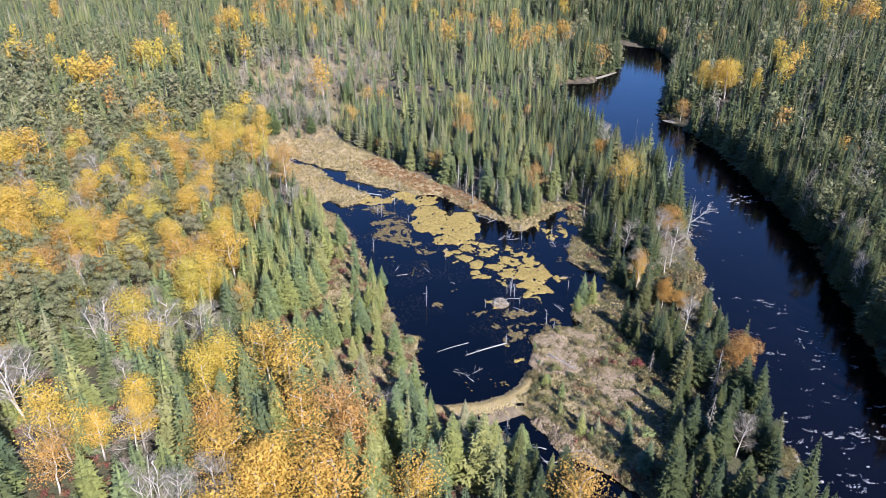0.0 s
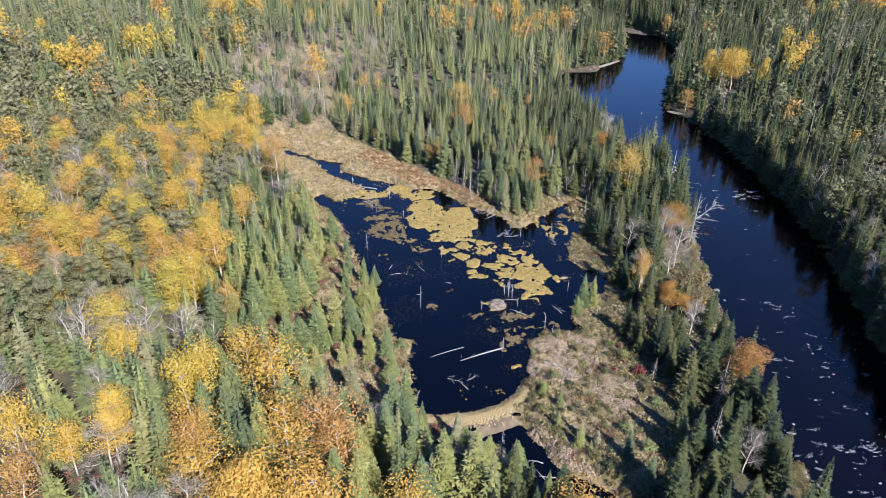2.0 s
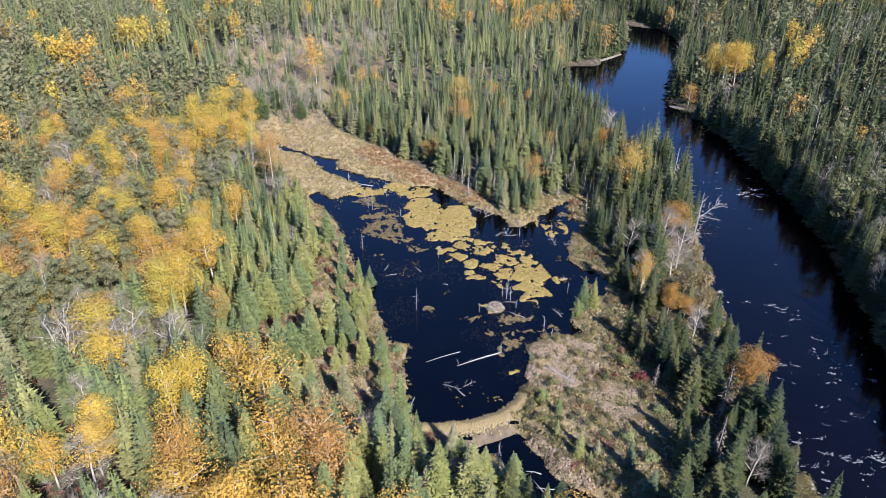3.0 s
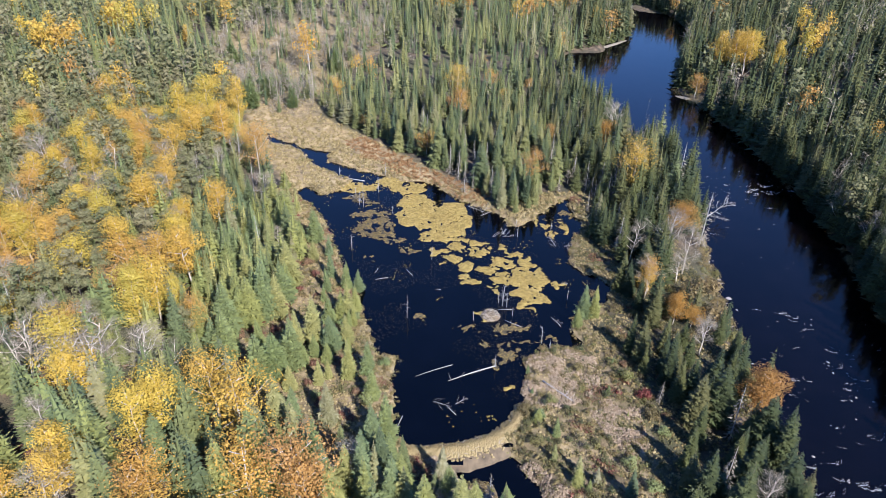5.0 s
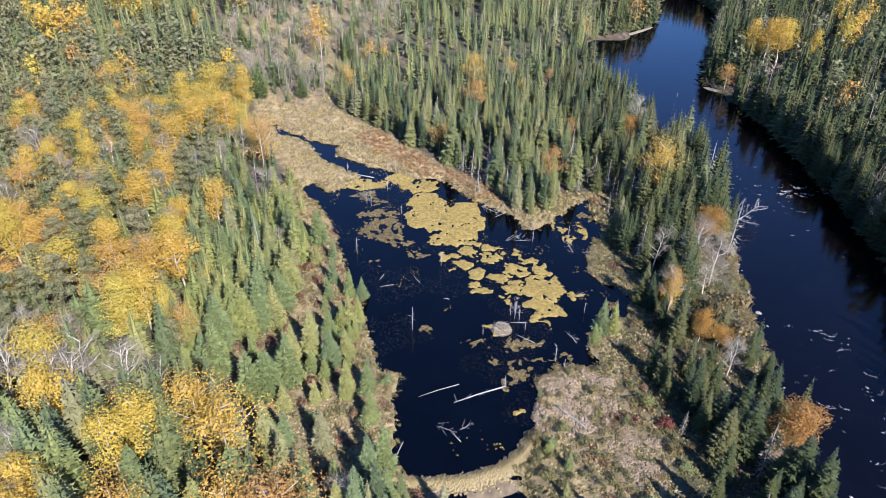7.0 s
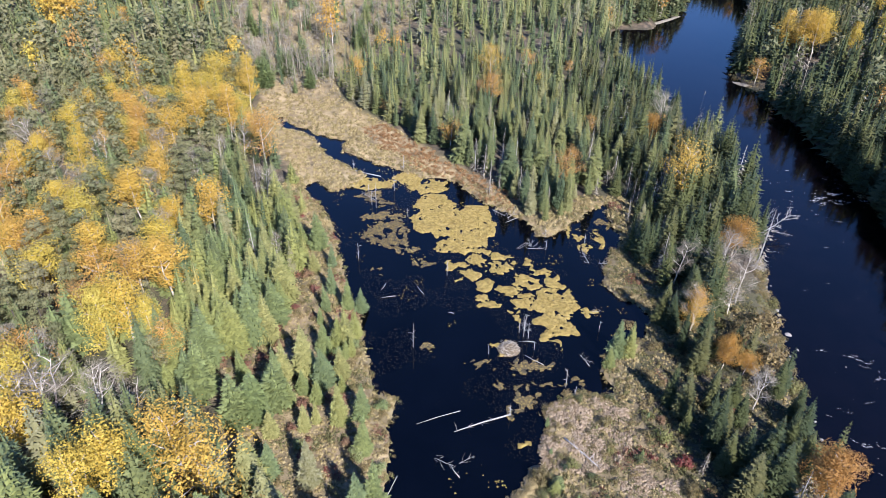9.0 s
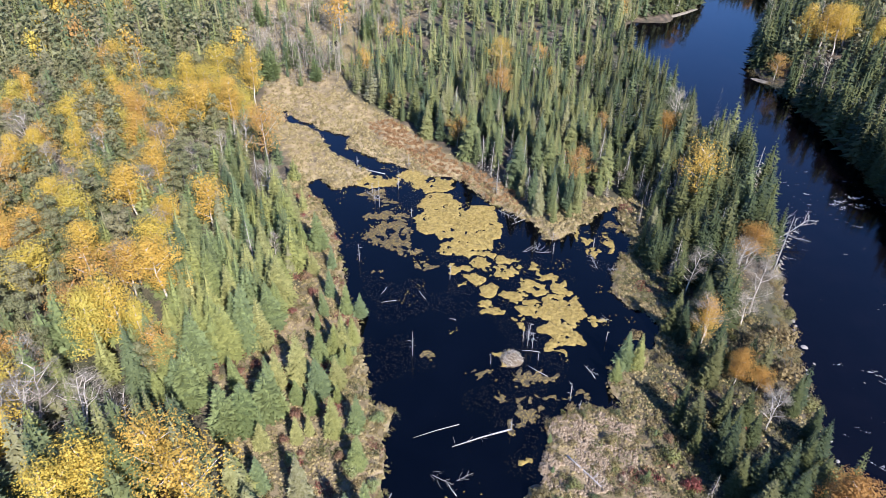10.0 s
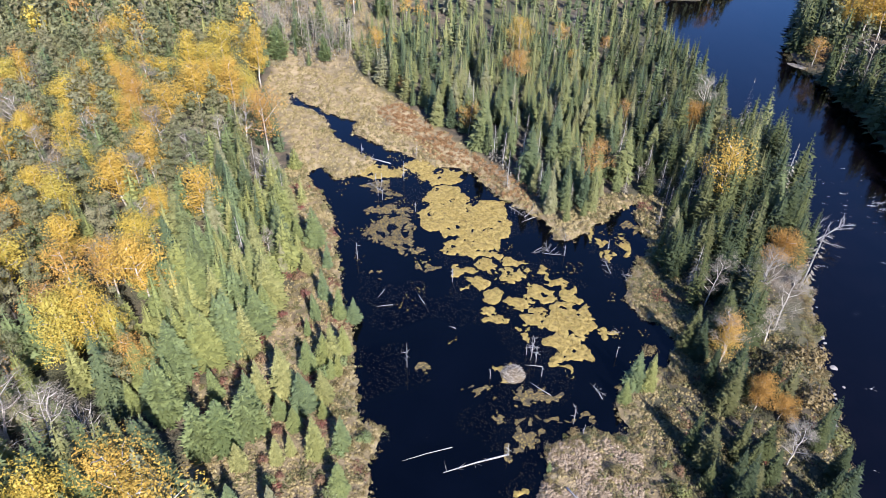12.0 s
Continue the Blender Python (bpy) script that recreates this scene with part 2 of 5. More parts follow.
SEDGE_B = [(27.3, 93.4), (30.7, 95.8), (35.1, 93.4), (34.8, 86.1), (31.6, 83.5), (29, 88.3)]
SEDGE_D = [(2.8, 84.1), (5.9, 84.7), (10.3, 85.2), (10.5, 81.7), (11.9, 77.3), (6.6, 76.9), (4.4, 80.7)]
SEDGE_C = [(15.9, 84.2), (18, 83.6), (21.7, 79.1), (24.4, 75.5), (26.9, 70), (25.2, 68), (22.8, 71.6), (19.2, 76.7), (16.6, 79.8)]
ZONE_YELLOW = [(-80.3, 223.7), (-51.9, 220.9), (-42.8, 176.8), (-44.9, 144.7), (-34.8, 127), (-39.9, 115.4), (-31.9, 105.1), (-29, 89.6), (-26, 76.2), (-26.1, 56.9), (-43, 51.8), (-47.9, 89.3), (-57.9, 106.7), (-87.3, 102.1), (-105.4, 156.5), (-105.9, 194.5)]
ZONE_ORANGE = [(-70, 88), (-58, 96), (-44, 103), (-30, 101), (-24, 93), (-21, 80), (-12, 75), (8, 73), (12, 59), (12, -60), (-60, -60)]
ZONE_BANK = [(-33.5, 166.2), (-23.3, 166.6), (-13.3, 141.2), (-5.3, 120.2), (-1.4, 107.7), (0.4, 86.8), (-11.8, 84.6), (-23.8, 94.8), (-27.8, 107.2), (-21.6, 122), (-21.5, 134.7)]
ZONE_GREY = [(-82.6, 281.6), (-50.7, 320), (-15.9, 322.6), (-16.2, 279.2), (-31.1, 253.6), (-33.2, 233.6), (-29.2, 212.9), (-51.8, 214), (-64, 235.2)]


def seg_dist(px, py, line, closed):
    """Distance of points to a polyline, by numpy."""
    pts = line + line[:1] if closed else line
    best = np.full(px.shape, 1e9)
    for (x0, y0), (x1, y1) in zip(pts[:-1], pts[1:]):
        dx, dy = x1 - x0, y1 - y0
        u = np.clip(((px - x0) * dx + (py - y0) * dy) / max(dx * dx + dy * dy, 1e-9), 0, 1)
        best = np.minimum(best, np.hypot(px - x0 - u * dx, py - y0 - u * dy))
    return best


def inside(px, py, poly):
    res = np.zeros(px.shape, bool)
    for (x0, y0), (x1, y1) in zip(poly, poly[1:] + poly[:1]):
        if y0 != y1:
            res ^= ((y0 > py) != (y1 > py)) & (px < (x1 - x0) * (py - y0) / (y1 - y0) + x0)
    return res


def signed(px, py, poly):
    return seg_dist(px, py, poly, True) * np.where(inside(px, py, poly), -1.0, 1.0)


def sstep(a, b, v):
    u = np.clip((v - a) / (b - a), 0, 1)
    return u * u * (3 - 2 * u)


def wob(px, py, f, seed):
    """Smooth cheap noise in about -1..1."""
    r = np.random.RandomState(seed)
    out = np.zeros(px.shape)
    for i in range(6):
        a, p, s = r.uniform(0, 6.283), r.uniform(0, 6.283), f * r.uniform(0.6, 1.9)
        out += np.sin((px * math.cos(a) + py * math.sin(a)) * s + p + 1.3 * np.sin((px * math.sin(a) - py * math.cos(a)) * s * 0.7 + p))
    return out / 3.2


def shore(px, py):
    """Distances to the pond, the river and the outlet, with uneven edges."""
    w = 0.9 * wob(px, py, 0.8, 3) + 0.5 * wob(px, py, 2.4, 4)
    d_pond = np.minimum(signed(px, py, POND), signed(px, py, BACKWATER)) + 0.2 + w * 0.6
    d_river = signed(px, py, RIVER) + w * 0.8
    width = 2.2 + 2.4 * sstep(78, 66, py)
    return d_pond, d_river, seg_dist(px, py, OUTLET, False) - width + w * 0.4


RIVER_Z, OUT_Z = -3.0, -1.1


def land(px, py):
    """Height of the ground."""
    dp, dr, do = shore(px, py)
    east = sstep(60, 100, px)
    h = 0.55 + 4.2 * sstep(8, 45, dp) * sstep(-5, -35, px) + 2.5 * sstep(10, 70, dp) * sstep(150, 260, py) * sstep(70, 40, px) + 9.0 * east * sstep(1, 65, dr)
    h = h + 0.9 * sstep(4, 30, dp) * wob(px, py, 0.07, 5) + 0.16 * wob(px, py, 0.9, 6) + 10 * sstep(350, 1500, np.hypot(px, py - 100)) * (0.5 + 0.5 * wob(px, py, 0.004, 9))
    h = h - 2.3 * sstep(72, 84, px) * sstep(14, 3, dr)
    h = np.where(dp < 2.5, -1.3 + (h + 1.3) * sstep(-1.6, 2.2, dp) ** 0.8, h)
    h = np.minimum(h, -1.9 + (h + 1.9) * sstep(-1.0, 3.0, do))
    return np.minimum(h, -4.2 + (h + 4.2) * sstep(-1.5, 4.5, dr) ** 0.7)


def at(x, y):
    return float(land(np.array([float(x)]), np.array([float(y)]))[0])


# ---- mesh tools ----
def tri_mesh(name, v, f, mats, attrs=(), smooth=False, slots=None):
    v, f = np.asarray(v, np.float32), np.asarray(f, np.int32)
    me = bpy.data.meshes.new(name)
    me.vertices.add(len(v))
    me.vertices.foreach_set("co", v.ravel())
    k = f.shape[1]
    me.loops.add(f.size)
    me.loops.foreach_set("vertex_index", f.ravel())
    me.polygons.add(len(f))
    me.polygons.foreach_set("loop_start", np.arange(0, f.size, k, dtype=np.int32))
    me.polygons.foreach_set("use_smooth", np.full(len(f), smooth))
    for m in (mats if isinstance(mats, (list, tuple)) else [mats]):
        me.materials.append(m)
    if slots is not None:
        me.polygons.foreach_set("material_index", np.asarray(slots, np.int32))
    for key, val in attrs:
        me.attributes.new(key, "FLOAT", "POINT").data.foreach_set("value", np.asarray(val, np.float32))
    me.update(calc_edges=True)
    return me


def join(parts):
    vs, fs, n = [], [], 0
    for v, f in parts:
        vs.append(v)
        fs.append(np.asarray(f) + n)
        n += len(v)
    return np.concatenate(vs), np.concatenate(fs)


def tube(pts, radii, sides=5):
    """A tapered limb through the points, in triangles."""
    pts = [Vector(p) for p in pts]
    v, f = [], []
    for i, (p, r) in enumerate(zip(pts, radii)):
        d = (pts[min(i + 1, len(pts) - 1)] - pts[max(i - 1, 0)]).normalized()
        a = d.orthogonal().normalized()
        c = d.cross(a)
        v += [tuple(p + a * (r * math.cos(6.2832 * k / sides)) + c * (r * math.sin(6.2832 * k / sides))) for k in range(sides)]
    for i in range(len(pts) - 1):
        for k in range(sides):
            a, b = i * sides + k, i * sides + (k + 1) % sides
            f += [(a, b, b + sides), (a, b + sides, a + sides)]
    m = len(v) - sides
    f += [(m, m + k, m + k + 1) for k in range(1, sides - 1)] + [(0, k + 1, k) for k in range(1, sides - 1)]
    return np.array(v), np.array(f)


def part(name, me, parent, label=""):
    ob = new(name, me)
    ob.parent = parent
    if label:
        ob["label"] = label
    return ob


# ---- ground and water ----
def axis(lo, hi, near0, near1, step):
    a = list(np.arange(near0, near1 + 0.01, step))
    s, p = step, near1
    while p < hi:
        s *= 1.14
        p += s
        a.append(p)
    s, p = step, near0
    while p > lo:
        s *= 1.14
        p -= s
        a.insert(0, p)
    return np.array(a)


AX, AY = axis(-3500, 3500, -60, 106, 1.2), axis(-3000, 4000, 60, 200, 1.1)
GX, GY = np.meshgrid(AX, AY)
GH = land(GX, GY)


def grid_faces(mask=None):
    ny, nx = GX.shape
    i = np.arange(ny * nx).reshape(ny, nx)
    q = np.stack([i[:-1, :-1], i[:-1, 1:], i[1:, 1:], i[1:, :-1]], -1).reshape(-1, 4)
    return q if mask is None else q[mask[:-1, :-1].ravel()]


DP, DR, DO = shore(GX, GY)
marshy = np.maximum.reduce([k * sstep(2.0, -2.0, signed(GX, GY, z)) for z, k in ((MARSH_N, 0.9), (MARSH_B, 0.9), (SEDGE_A, 0.35), (SEDGE_B, 0.35), (SEDGE_C, 0.3), (SEDGE_D, 0.35), (MARSH_E, 0.5))])
marshy = np.maximum(marshy, 0.55 * inside(GX, GY, ZONE_BANK))
marshy = np.maximum(marshy, 0.75 * inside(GX, GY, ZONE_GREY))
marshy = np.maximum(marshy, 0.8 * sstep(5.0, 1.0, DP)) * (0.75 + 0.25 * wob(GX, GY, 0.5, 12))
ground = new("ground", tri_mesh("ground", np.stack([GX, GY, GH], -1).reshape(-1, 3), grid_faces(), GROUND, [("sedge", np.clip(marshy, 0, 1).ravel())], True))
tagged(ground, "brown forest floor with moss, litter and straw-coloured sedge", "ground", kind="structure")


def water(name, mask, z, mat, label):
    f = grid_faces(mask)
    used, inv = np.unique(f, return_inverse=True)
    co = np.stack([GX.ravel()[used], GY.ravel()[used], np.full(len(used), z)], -1)
    return tagged(new(name, tri_mesh(name, co, inv.reshape(-1, 4), mat, (), True)), label, "water", kind="structure")


water("pond_water", DP < 2.6, 0.0, POND_WATER, "still dark blue-black beaver pond water")
water("river_water", (DR < 6.5), RIVER_Z, RIVER_WATER, "dark rippled river water with riffles")
water("outlet_water", (DO < 2.6) & (DP > 1.0) & (DR > 2), OUT_Z, POND_WATER, "narrow dark outlet stream below the beaver dam")


# ---- plants: shapes ----
def boughs(rng, whorls, count, pairs, spread, profile=0.72, droop=0.3, lift=0.3, bare=0.04, slim=1.0, core=True, ragged=0.25, thin=0.0):
    """Crown of a unit-high conifer: whorls of flat boughs, each a spine with side sprays and a turned-up tip."""
    v, f = [], []
    for k in range(whorls):
        u = (k + 0.5) / whorls
        r = spread * ((1.02 - u) ** profile) * (0.80 + 0.20 * min(1.0, u * 6)) * rng.uniform(0.86, 1.1) + 0.006
        n_b = max(4, int(count * (1.12 - 0.62 * u)))
        a0 = rng.uniform(0, 6.283)
        for j in range(n_b):
            if rng.random() < thin:
                continue
            a = a0 + (j + rng.uniform(-0.38, 0.38)) * 6.283 / n_b
            ln = r * rng.uniform(1 - ragged, 1 + 0.6 * ragged)
            z0 = bare + (0.965 - bare) * u + rng.uniform(-0.22, 0.22) / whorls
            ca, sa, dr = math.cos(a), math.sin(a), droop * rng.uniform(0.6, 1.5)
            roll = rng.uniform(-0.35, 0.35)

            def put(q, side, up=0.0):
                v.append((ca * q - sa * side, sa * q + ca * side, z0 + ln * (-dr * (q / ln) + lift * (q / ln) ** 2) * 1.0 + roll * side + up))
            w = slim * ln * (2.6 / n_b + 0.10)
            for i in range(pairs):
                q = ln * (0.30 + 0.48 * (i + 0.5) / pairs)
                for sd in (-1, 1):
                    n = len(v)
                    reach = w * (1.1 - 0.4 * i / pairs) * rng.uniform(0.8, 1.25)
                    put(q - 0.17 * ln, 0.0)
                    put(q + 0.10 * ln, sd * 0.04 * w, 0.006 * ln)
                    put(q + 0.13 * ln * rng.uniform(0.4, 1.6), sd * reach, -0.05 * ln)
                    f.append((n, n + 1, n + 2) if sd > 0 else (n, n + 2, n + 1))
            n = len(v)
            put(0.42 * ln, -0.46 * w, -0.02 * ln)
            put(0.42 * ln, 0.46 * w, -0.02 * ln)
            put(ln, 0.0, 0.02 * ln)
            f.append((n, n + 2, n + 1))
    if core:
        n = len(v)
        v += [(spread * 0.36 * math.cos(q * 1.2566), spread * 0.36 * math.sin(q * 1.2566), bare) for q in range(5)] + [(0, 0, 0.9)]
        f += [(n + q, n + (q + 1) % 5, n + 5) for q in range(5)]
    n = len(v)
    v += [(-0.006, 0, 0.93), (0.006, 0.004, 0.93), (0, 0, 1.0)]
    f.append((n, n + 1, n + 2))
    return np.array(v), np.array(f)


def far_conifer(rng, whorls, count, spread, profile=0.72, bare=0.04):
    return boughs(rng, whorls, count, 0, spread, profile, rng.uniform(0.35, 0.6), 0.1, bare, 1.0, True, 0.36)


def leaf_cloud(rng, centres, count, size, flat=0.8, hollow=0.2):
    """Many small leaf clumps round the given centres (x, y, z, radius)."""
    c = np.array(centres)
    r = np.random.RandomState(rng.randrange(1 << 30))
    pick = r.choice(len(c), count, p=c[:, 3] ** 2 / (c[:, 3] ** 2).sum())
    d = r.normal(size=(count, 3))
    d /= np.linalg.norm(d, axis=1)[:, None]
    rad = r.uniform(hollow, 1.0, count) ** 0.6 * r.uniform(0.85, 1.15 + 0.15 * (hollow < 0.4), count)
    p = c[pick, :3] + d * (c[pick, 3] * rad)[:, None] * np.array([1, 1, flat])
    n = d * 1.0 + r.normal(size=(count, 3)) * 0.34 + np.array([0, 0, 0.3])
    n /= np.linalg.norm(n, axis=1)[:, None]
    a = np.cross(n, r.normal(size=(count, 3)))
    a /= np.linalg.norm(a, axis=1)[:, None]
    b = np.cross(n, a)
    s = size * r.uniform(0.6, 1.35, count)[:, None]
    e = r.uniform(0.5, 0.95, (count, 1))
    v = np.stack([p + a * s, p - a * s * 0.6 + b * s * e, p - a * s * 0.6 - b * s * e], 1).reshape(-1, 3)
    return v, np.arange(count * 3).reshape(-1, 3)


def twig_cloud(rng, centres, count, length, width):
    """Fine bare twigs round the given centres (x, y, z, radius), pointing up and outwards."""
    c = np.array(centres)
    r = np.random.RandomState(rng.randrange(1 << 30))
    pick = r.randint(len(c), size=count)
    p = c[pick, :3] + r.normal(size=(count, 3)) * c[pick, 3:4] * 0.6
    d = np.stack([p[:, 0], p[:, 1], np.full(count, 0.12)], -1) * 4 + r.normal(size=(count, 3)) * 0.55
    d /= np.linalg.norm(d, axis=1)[:, None]
    a = np.cross(d, r.normal(size=(count, 3)))
    a /= np.linalg.norm(a, axis=1)[:, None]
    ln = length * r.uniform(0.5, 1.3, (count, 1))
    v = np.stack([p + a * width, p - a * width, p + d * ln], 1).reshape(-1, 3)
    return v, np.arange(count * 3).reshape(-1, 3)


def limbs(rng, spread, stems=1, n_limb=9, base=0.35, twig=0, thick=0.012):
    """Trunk, limbs and twigs of a unit-high broadleaf tree. Returns the mesh and the crown's centres."""
    parts, cen, twigs = [], [], []
    for s in range(stems):
        lean = Vector((rng.uniform(-1, 1), rng.uniform(-1, 1), 0)) * (0.07 if stems == 1 else 0.2)
        top = rng.uniform(0.82, 0.95)
        spine = [Vector((0, 0, -0.02)) + lean * (u * top) + Vector((rng.uniform(-1, 1), rng.uniform(-1, 1), 0)) * 0.012 * (i > 0) + Vector((0, 0, top * u)) for i, u in enumerate((0, 0.2, 0.4, 0.6, 0.8, 1.0))]
        parts.append(tube(spine, [thick * (1.05 - 0.9 * i / 5) for i in range(6)], 6))
        for k in range(n_limb):
            u = base + (1 - base) * (k + rng.random()) / n_limb
            i = min(4, int(u * 5))
            p0 = spine[i].lerp(spine[i + 1], u * 5 - i)
            a = k * 2.4 + rng.uniform(-0.5, 0.5)
            ln = spread * rng.uniform(0.6, 1.05) * (1.15 - 0.75 * (u - base) / (1 - base))
            d = Vector((math.cos(a), math.sin(a), rng.uniform(0.5, 1.1)))
            p1 = p0 + d * ln * 0.5
            p2 = p1 + (d + Vector((rng.uniform(-0.4, 0.4), rng.uniform(-0.4, 0.4), 0.35))) * ln * 0.45
            if p2.z > 0.96:
                p2.z = 0.96
            parts.append(tube([p0, p1, p2], [thick * 0.42, thick * 0.28, thick * 0.1], 4))
            cen.append((*p2, spread * rng.uniform(0.36, 0.55)))
            cen.append((*p1, spread * rng.uniform(0.25, 0.38)))
            for q in range(twig):
                w = rng.uniform(0.25, 1.0)
                t0 = p0.lerp(p1, w * 2) if w < 0.5 else p1.lerp(p2, w * 2 - 1)
                t1 = t0 + (d * 0.6 + Vector((rng.uniform(-1, 1), rng.uniform(-1, 1), rng.uniform(0.0, 1)))) * ln * rng.uniform(0.18, 0.4)
                parts.append(tube([t0, t0.lerp(t1, 0.5) + Vector((0, 0, 0.006)), t1], [thick * 0.16, thick * 0.11, thick * 0.04], 3))
                twigs.append((*t1, spread * 0.22))
        cen.append((*spine[5], spread * 0.4))
    return join(parts), cen, twigs


RNG = random.Random(7)


def tree_thing(name, trunk_me, crown_me, label, category, crown_label="", group=""):
    e = new(name)
    e.empty_display_size = 0.2
    part("trunk", trunk_me, e)
    if crown_me is not None:
        part("crown", crown_me, e, crown_label)
    return tagged(e, label, category, group)


def straight_trunk(thick=0.011, top=0.97):
    return tube([(0, 0, -0.03), (0.004, 0, 0.3), (0, 0.004, 0.65), (0, 0, top)], [thick, thick * 0.8, thick * 0.45, thick * 0.08], 6)


# kind: (near shapes, middle shape, far shape, material)
KINDS = {}


def conifer_shapes(spreads, profile, droop, lift, slim=1.0):
    """Near crowns with full sprays, middle ones with fewer, far ones of single boughs."""
    near = [(straight_trunk(), boughs(RNG, RNG.randint(24, 30), 12, 2, s, profile * RNG.uniform(0.9, 1.12), droop * RNG.uniform(0.6, 1.4), lift, slim=slim)) for s in spreads]
    mid = [boughs(RNG, 18, 9, 1, s, profile * RNG.uniform(0.9, 1.12), droop * RNG.uniform(0.7, 1.3), lift, slim=slim) for s in spreads]
    far = [far_conifer(RNG, 14, 8, s, profile * RNG.uniform(0.9, 1.12)) for s in spreads]
    return near, mid, far


def pine_shapes():
    near, mid, far = [], [], []
    for lod, count, size, out in ((0, 2300, 0.0128, near), (1, 600, 0.0215, mid), (2, 150, 0.041, far)):
        for i in range(3):
            cen = []
            for k in range(13):
                u = 0.34 + 0.6 * k / 12
                a = k * 2.4 + RNG.uniform(-0.4, 0.4)
                q = 0.17 * (1.15 - u) ** 0.5 * RNG.uniform(0.5, 1.2)
                cen.append((q * math.cos(a), q * math.sin(a), u, RNG.uniform(0.06, 0.095)))
            g = leaf_cloud(RNG, cen, count, size, 0.75, 0.5)
            out.append((straight_trunk(0.013), g) if lod == 0 else g)
    return near, mid, far


def broadleaf_shapes(spread, stems, density=1.0, twig=0, hollow=0.55):
    near, mid, far = [], [], []
    for i in range(5):
        wood, cen, _ = limbs(RNG, spread * RNG.uniform(0.85, 1.15), stems, 9, RNG.uniform(0.22, 0.36), twig)
        cen = [(x, y, z, q * 1.30) for x, y, z, q in cen] + [(0.0, 0.0, z, spread * 0.48) for z in (0.34, 0.46, 0.60, 0.74)]
        near.append((wood, leaf_cloud(RNG, cen, int(4800 * density), 0.0092, 1.0, hollow)))
        mid.append(leaf_cloud(RNG, cen, int(1300 * density), 0.0172, 1.0, hollow))
        far.append(leaf_cloud(RNG, cen, int(480 * density), 0.0275, 1.0, hollow))
    return near, mid, far


KINDS["spruce"] = (*conifer_shapes((0.155, 0.17, 0.19, 0.205, 0.23, 0.255), 0.88, 0.42, 0.22, 0.85), SPRUCE, BARK)
KINDS["pine"] = (*pine_shapes(), PINE, BARK)
KINDS["yellow_birch"] = (*broadleaf_shapes(0.21, 1, 0.9), YELLOW, BIRCH)
KINDS["orange_birch"] = (*broadleaf_shapes(0.22, 1, 0.62, 2), ORANGE, BIRCH)

KINDS["russet_birch"] = (*broadleaf_shapes(0.24, 1, 1.7, 1), RUSSET, BIRCH)


def bare_shapes():
    near, mid, far = [], [], []
    for i in range(4):
        wood, cen, tw = limbs(RNG, 0.25, 1 + i % 3, 9, 0.26, 4, 0.0125)
        near.append((wood, twig_cloud(RNG, [(x, y, z, 0.05) for x, y, z, _ in tw], 1500, 0.075, 0.0014)))
        wood, cen, tw = limbs(RNG, 0.2, 1, 6, 0.3, 1, 0.012)
        mid.append(join([wood, twig_cloud(RNG, [(x, y, z, 0.07) for x, y, z, _ in cen], 200, 0.10, 0.0032)]))
        far.append(join([tube([(0, 0, 0), (0.01, 0, 0.5), (0, 0.01, 0.9)], [0.012, 0.009, 0.004], 3), twig_cloud(RNG, [(x, y, z, 0.07) for x, y, z, _ in cen], 80, 0.13, 0.006)]))
    return near, mid, far


KINDS["bare_birch"] = (*bare_shapes(), TWIG, BIRCH)
KINDS["dead_spruce"] = ([(straight_trunk(0.012), boughs(RNG, 24, 7, 1, 0.14, 0.7, 0.6, 0.1, slim=0.3, core=False, ragged=0.5, thin=0.2)) for _ in range(3)],
                        [boughs(RNG, 18, 6, 0, 0.12, 0.7, 0.6, 0.1, slim=0.45, core=False, ragged=0.5, thin=0.2) for _ in range(3)],
                        [boughs(RNG, 12, 5, 0, 0.12, 0.7, 0.6, 0.1, slim=0.7, core=False, ragged=0.5) for _ in range(2)], TWIG, DEADWOOD)
KINDS["fir"] = (*conifer_shapes((0.205, 0.225, 0.25, 0.275, 0.30), 0.90, 0.24, 0.24, 0.85), FIR, BARK)
KINDS["balsam_fir"] = (*conifer_shapes((0.175, 0.20, 0.22, 0.245, 0.27), 0.88, 0.3, 0.28, 0.85), SHADED_FIR, BARK)
KINDS["larch"] = ([(straight_trunk(0.012), boughs(RNG, 24, 11, 2, 0.29, 0.68, 0.05, 0.25, slim=0.6)) for _ in range(3)], [boughs(RNG, 18, 9, 1, 0.26, 0.55, 0.1, 0.2)], [far_conifer(RNG, 13, 8, 0.24, 0.55)], LARCH, BARK)


LABELS = {"spruce": ("tall dark green spruce with drooping needle branches", "spruce tree"), "pine": ("olive-green pine with a rounded clumpy crown", "pine tree"),
          "yellow_birch": ("birch with bright yellow autumn leaves and white trunk", "birch tree"), "orange_birch": ("birch with thinning orange autumn leaves, white limbs", "birch tree"),
          "russet_birch": ("birch with a dense round orange crown by the river", "birch tree"), "bare_birch": ("leafless birch with bare white branches and grey twigs", "birch tree"), "dead_spruce": ("dead grey spruce with bare drooping branches", "dead tree"),
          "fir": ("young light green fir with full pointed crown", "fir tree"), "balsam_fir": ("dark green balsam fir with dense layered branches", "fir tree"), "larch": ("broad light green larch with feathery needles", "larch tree")}

